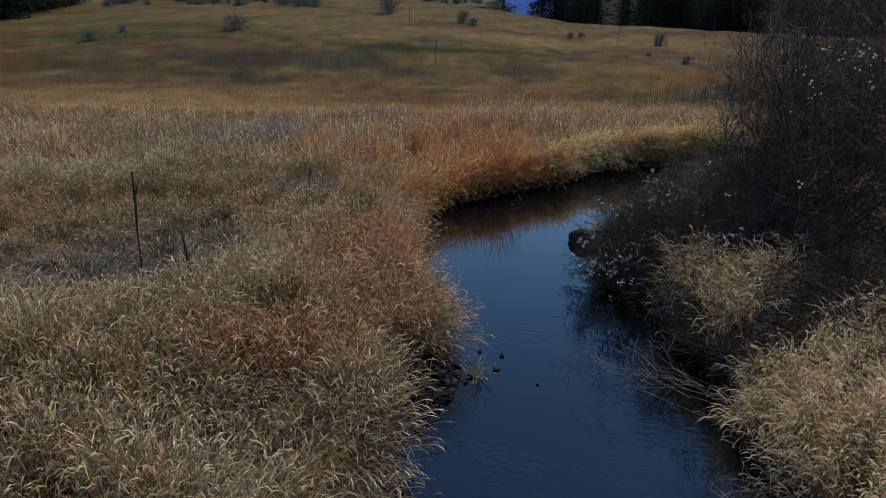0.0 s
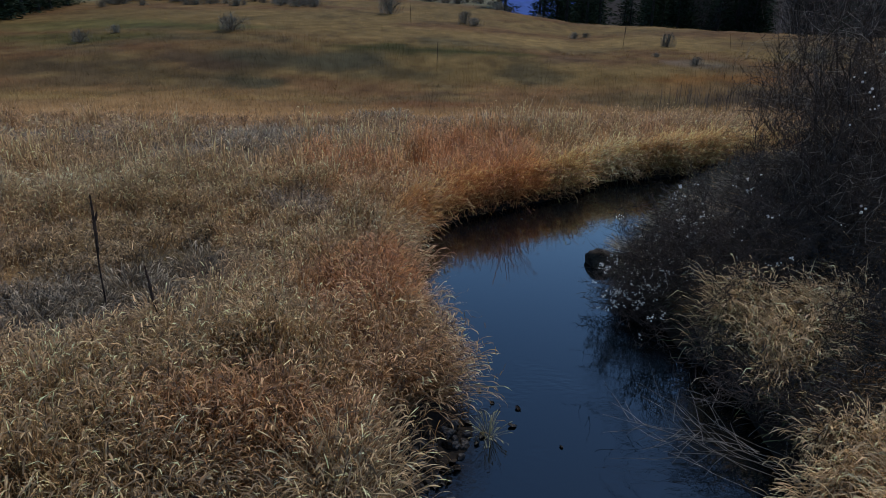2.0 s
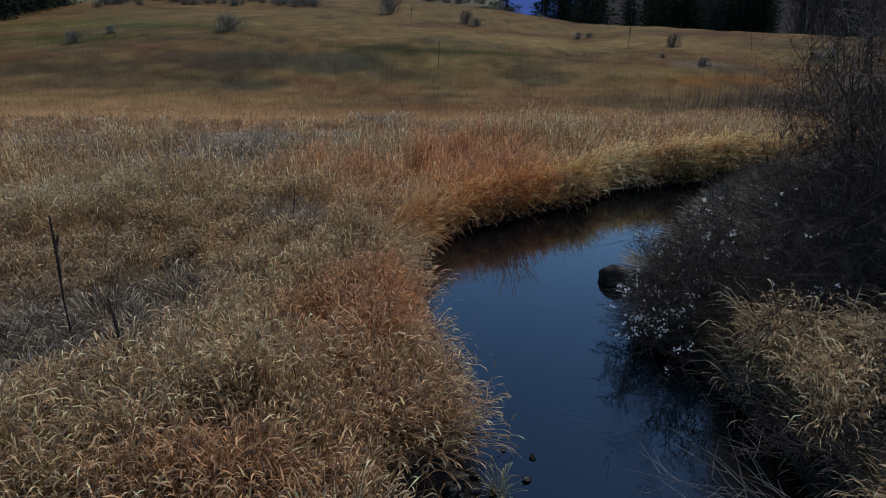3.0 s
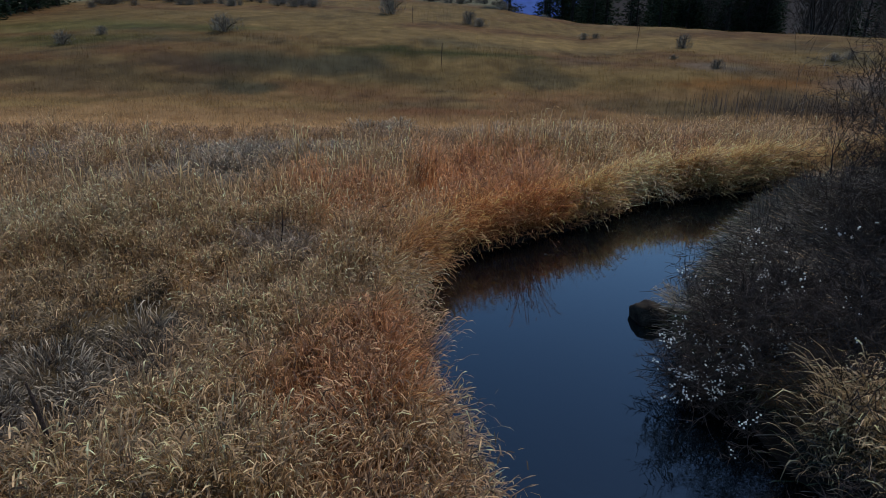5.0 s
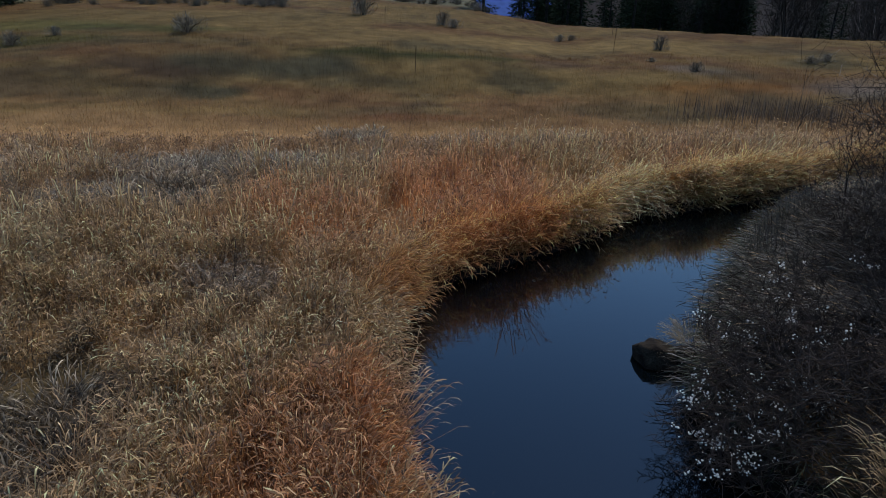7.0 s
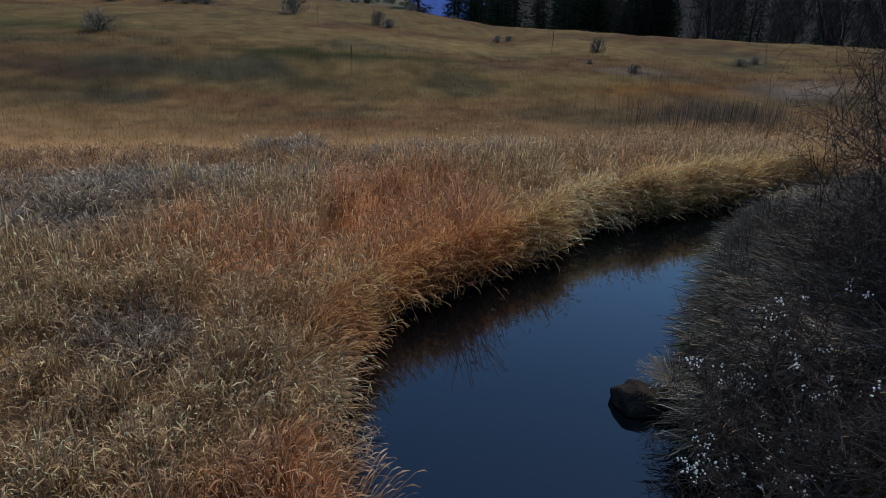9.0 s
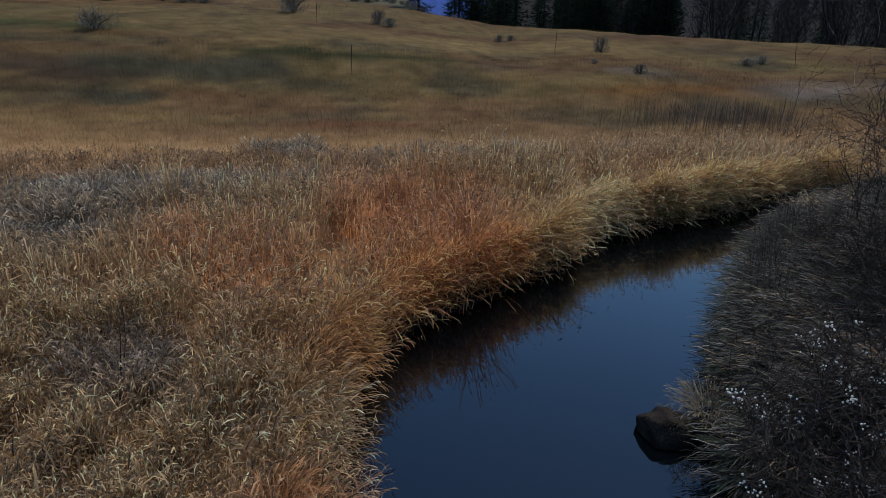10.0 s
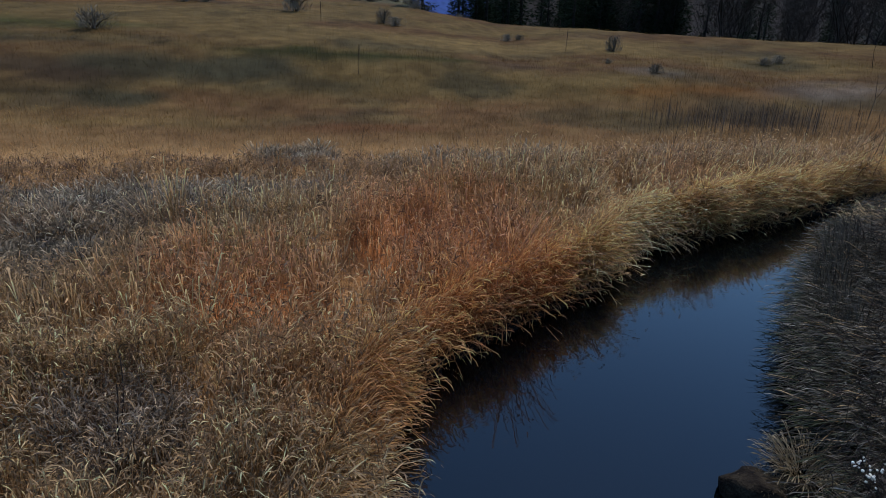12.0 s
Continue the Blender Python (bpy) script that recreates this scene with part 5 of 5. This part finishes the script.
def dock(x, y, tall, label="dark brown dried dock stalk among the grass"):
    """A dried seed stalk with whorls of seed."""
    rnd, out = random.Random(int(x * 100)), {}
    grow(out, rnd, Vector((0, 0, 0)), Vector((0.03, 0, 1)), tall, 0.008, 0, (2,), wander=0.05, up=0.1, segs=7, first=0.4)
    root = new("dock_weed")
    root.location = (x, y, height_at(x, y) - 0.02)
    for limb in out[0]:
        part("stalk", tubes("stalk", [limb], M_TWIG, 4), root)
    X = [l[0][i] + Vector((rnd.gauss(0, 0.012), rnd.gauss(0, 0.012), rnd.gauss(0, 0.02))) for l in out[0] + out.get(1, []) for i in range(len(l[0]) // 2, len(l[0])) for _ in range(9)]
    n = len(X)
    P = np.array([tuple(q) for q in X])
    c = np.tile((0.06, 0.035, 0.022), (n, 1)) * rng.uniform(0.6, 1.4, n)[:, None]
    ob = strands("seed_head", P[:, 0], P[:, 1], P[:, 2], rng.uniform(0.015, 0.03, n), rng.uniform(0, 6.28, n), rng.uniform(0.3, 1.6, n), np.zeros(n), np.full(n, 0.012), c, c, 2, M_SEDGE)
    ob.parent = root
    tagged(ob, kind="stuff")
    return tagged(root, label, "weed", "dried weeds")


for x, y, h in ((-2.95, 12.85, 1.0), (-2.85, 12.55, 0.95), (7.6, 23.6, 1.0), (8.4, 24.0, 1.1), (-0.6, 24.5, 0.9)):
    dock(x, y, h)
n = 520
xr, yr = rng.normal(14.6, 2.2, n), rng.normal(29.5, 1.0, n)
cr = np.tile((0.10, 0.075, 0.055), (n, 1)) * rng.uniform(0.5, 1.6, n)[:, None]
tagged(strands("dark_reeds", xr, yr, land(xr, yr), rng.uniform(0.7, 1.25, n), rng.uniform(0, 6.28, n), np.abs(rng.normal(0, 0.07, n)), rng.uniform(0, 0.2, n), np.full(n, 0.03), cr, cr, 2, M_SEDGE),
       "stand of dark dead reeds in the meadow", "reeds", kind="stuff")
n = 900
xr = rng.uniform(5.6, 9.0, n)
yr = np.interp(xr, [5.6, 6.45, 7.5, 9.0], [14.55, 15.75, 16.9, 18.2]) - np.abs(rng.normal(0, 0.5, n)) - 0.05
cr = np.tile((0.06, 0.055, 0.045), (n, 1)) * rng.uniform(0.4, 1.8, n)[:, None]
tagged(strands("bank_reeds", xr, yr, land(xr, yr) - 0.02, rng.uniform(0.45, 0.95, n), rng.normal(2.8, 0.8, n), np.abs(rng.normal(0.1, 0.15, n)), rng.uniform(0.1, 0.6, n), np.full(n, 0.012), cr, cr * 1.4, 3, M_SEDGE),
       "dark dead reeds standing at the tip of the inner bank", "reeds", kind="stuff")
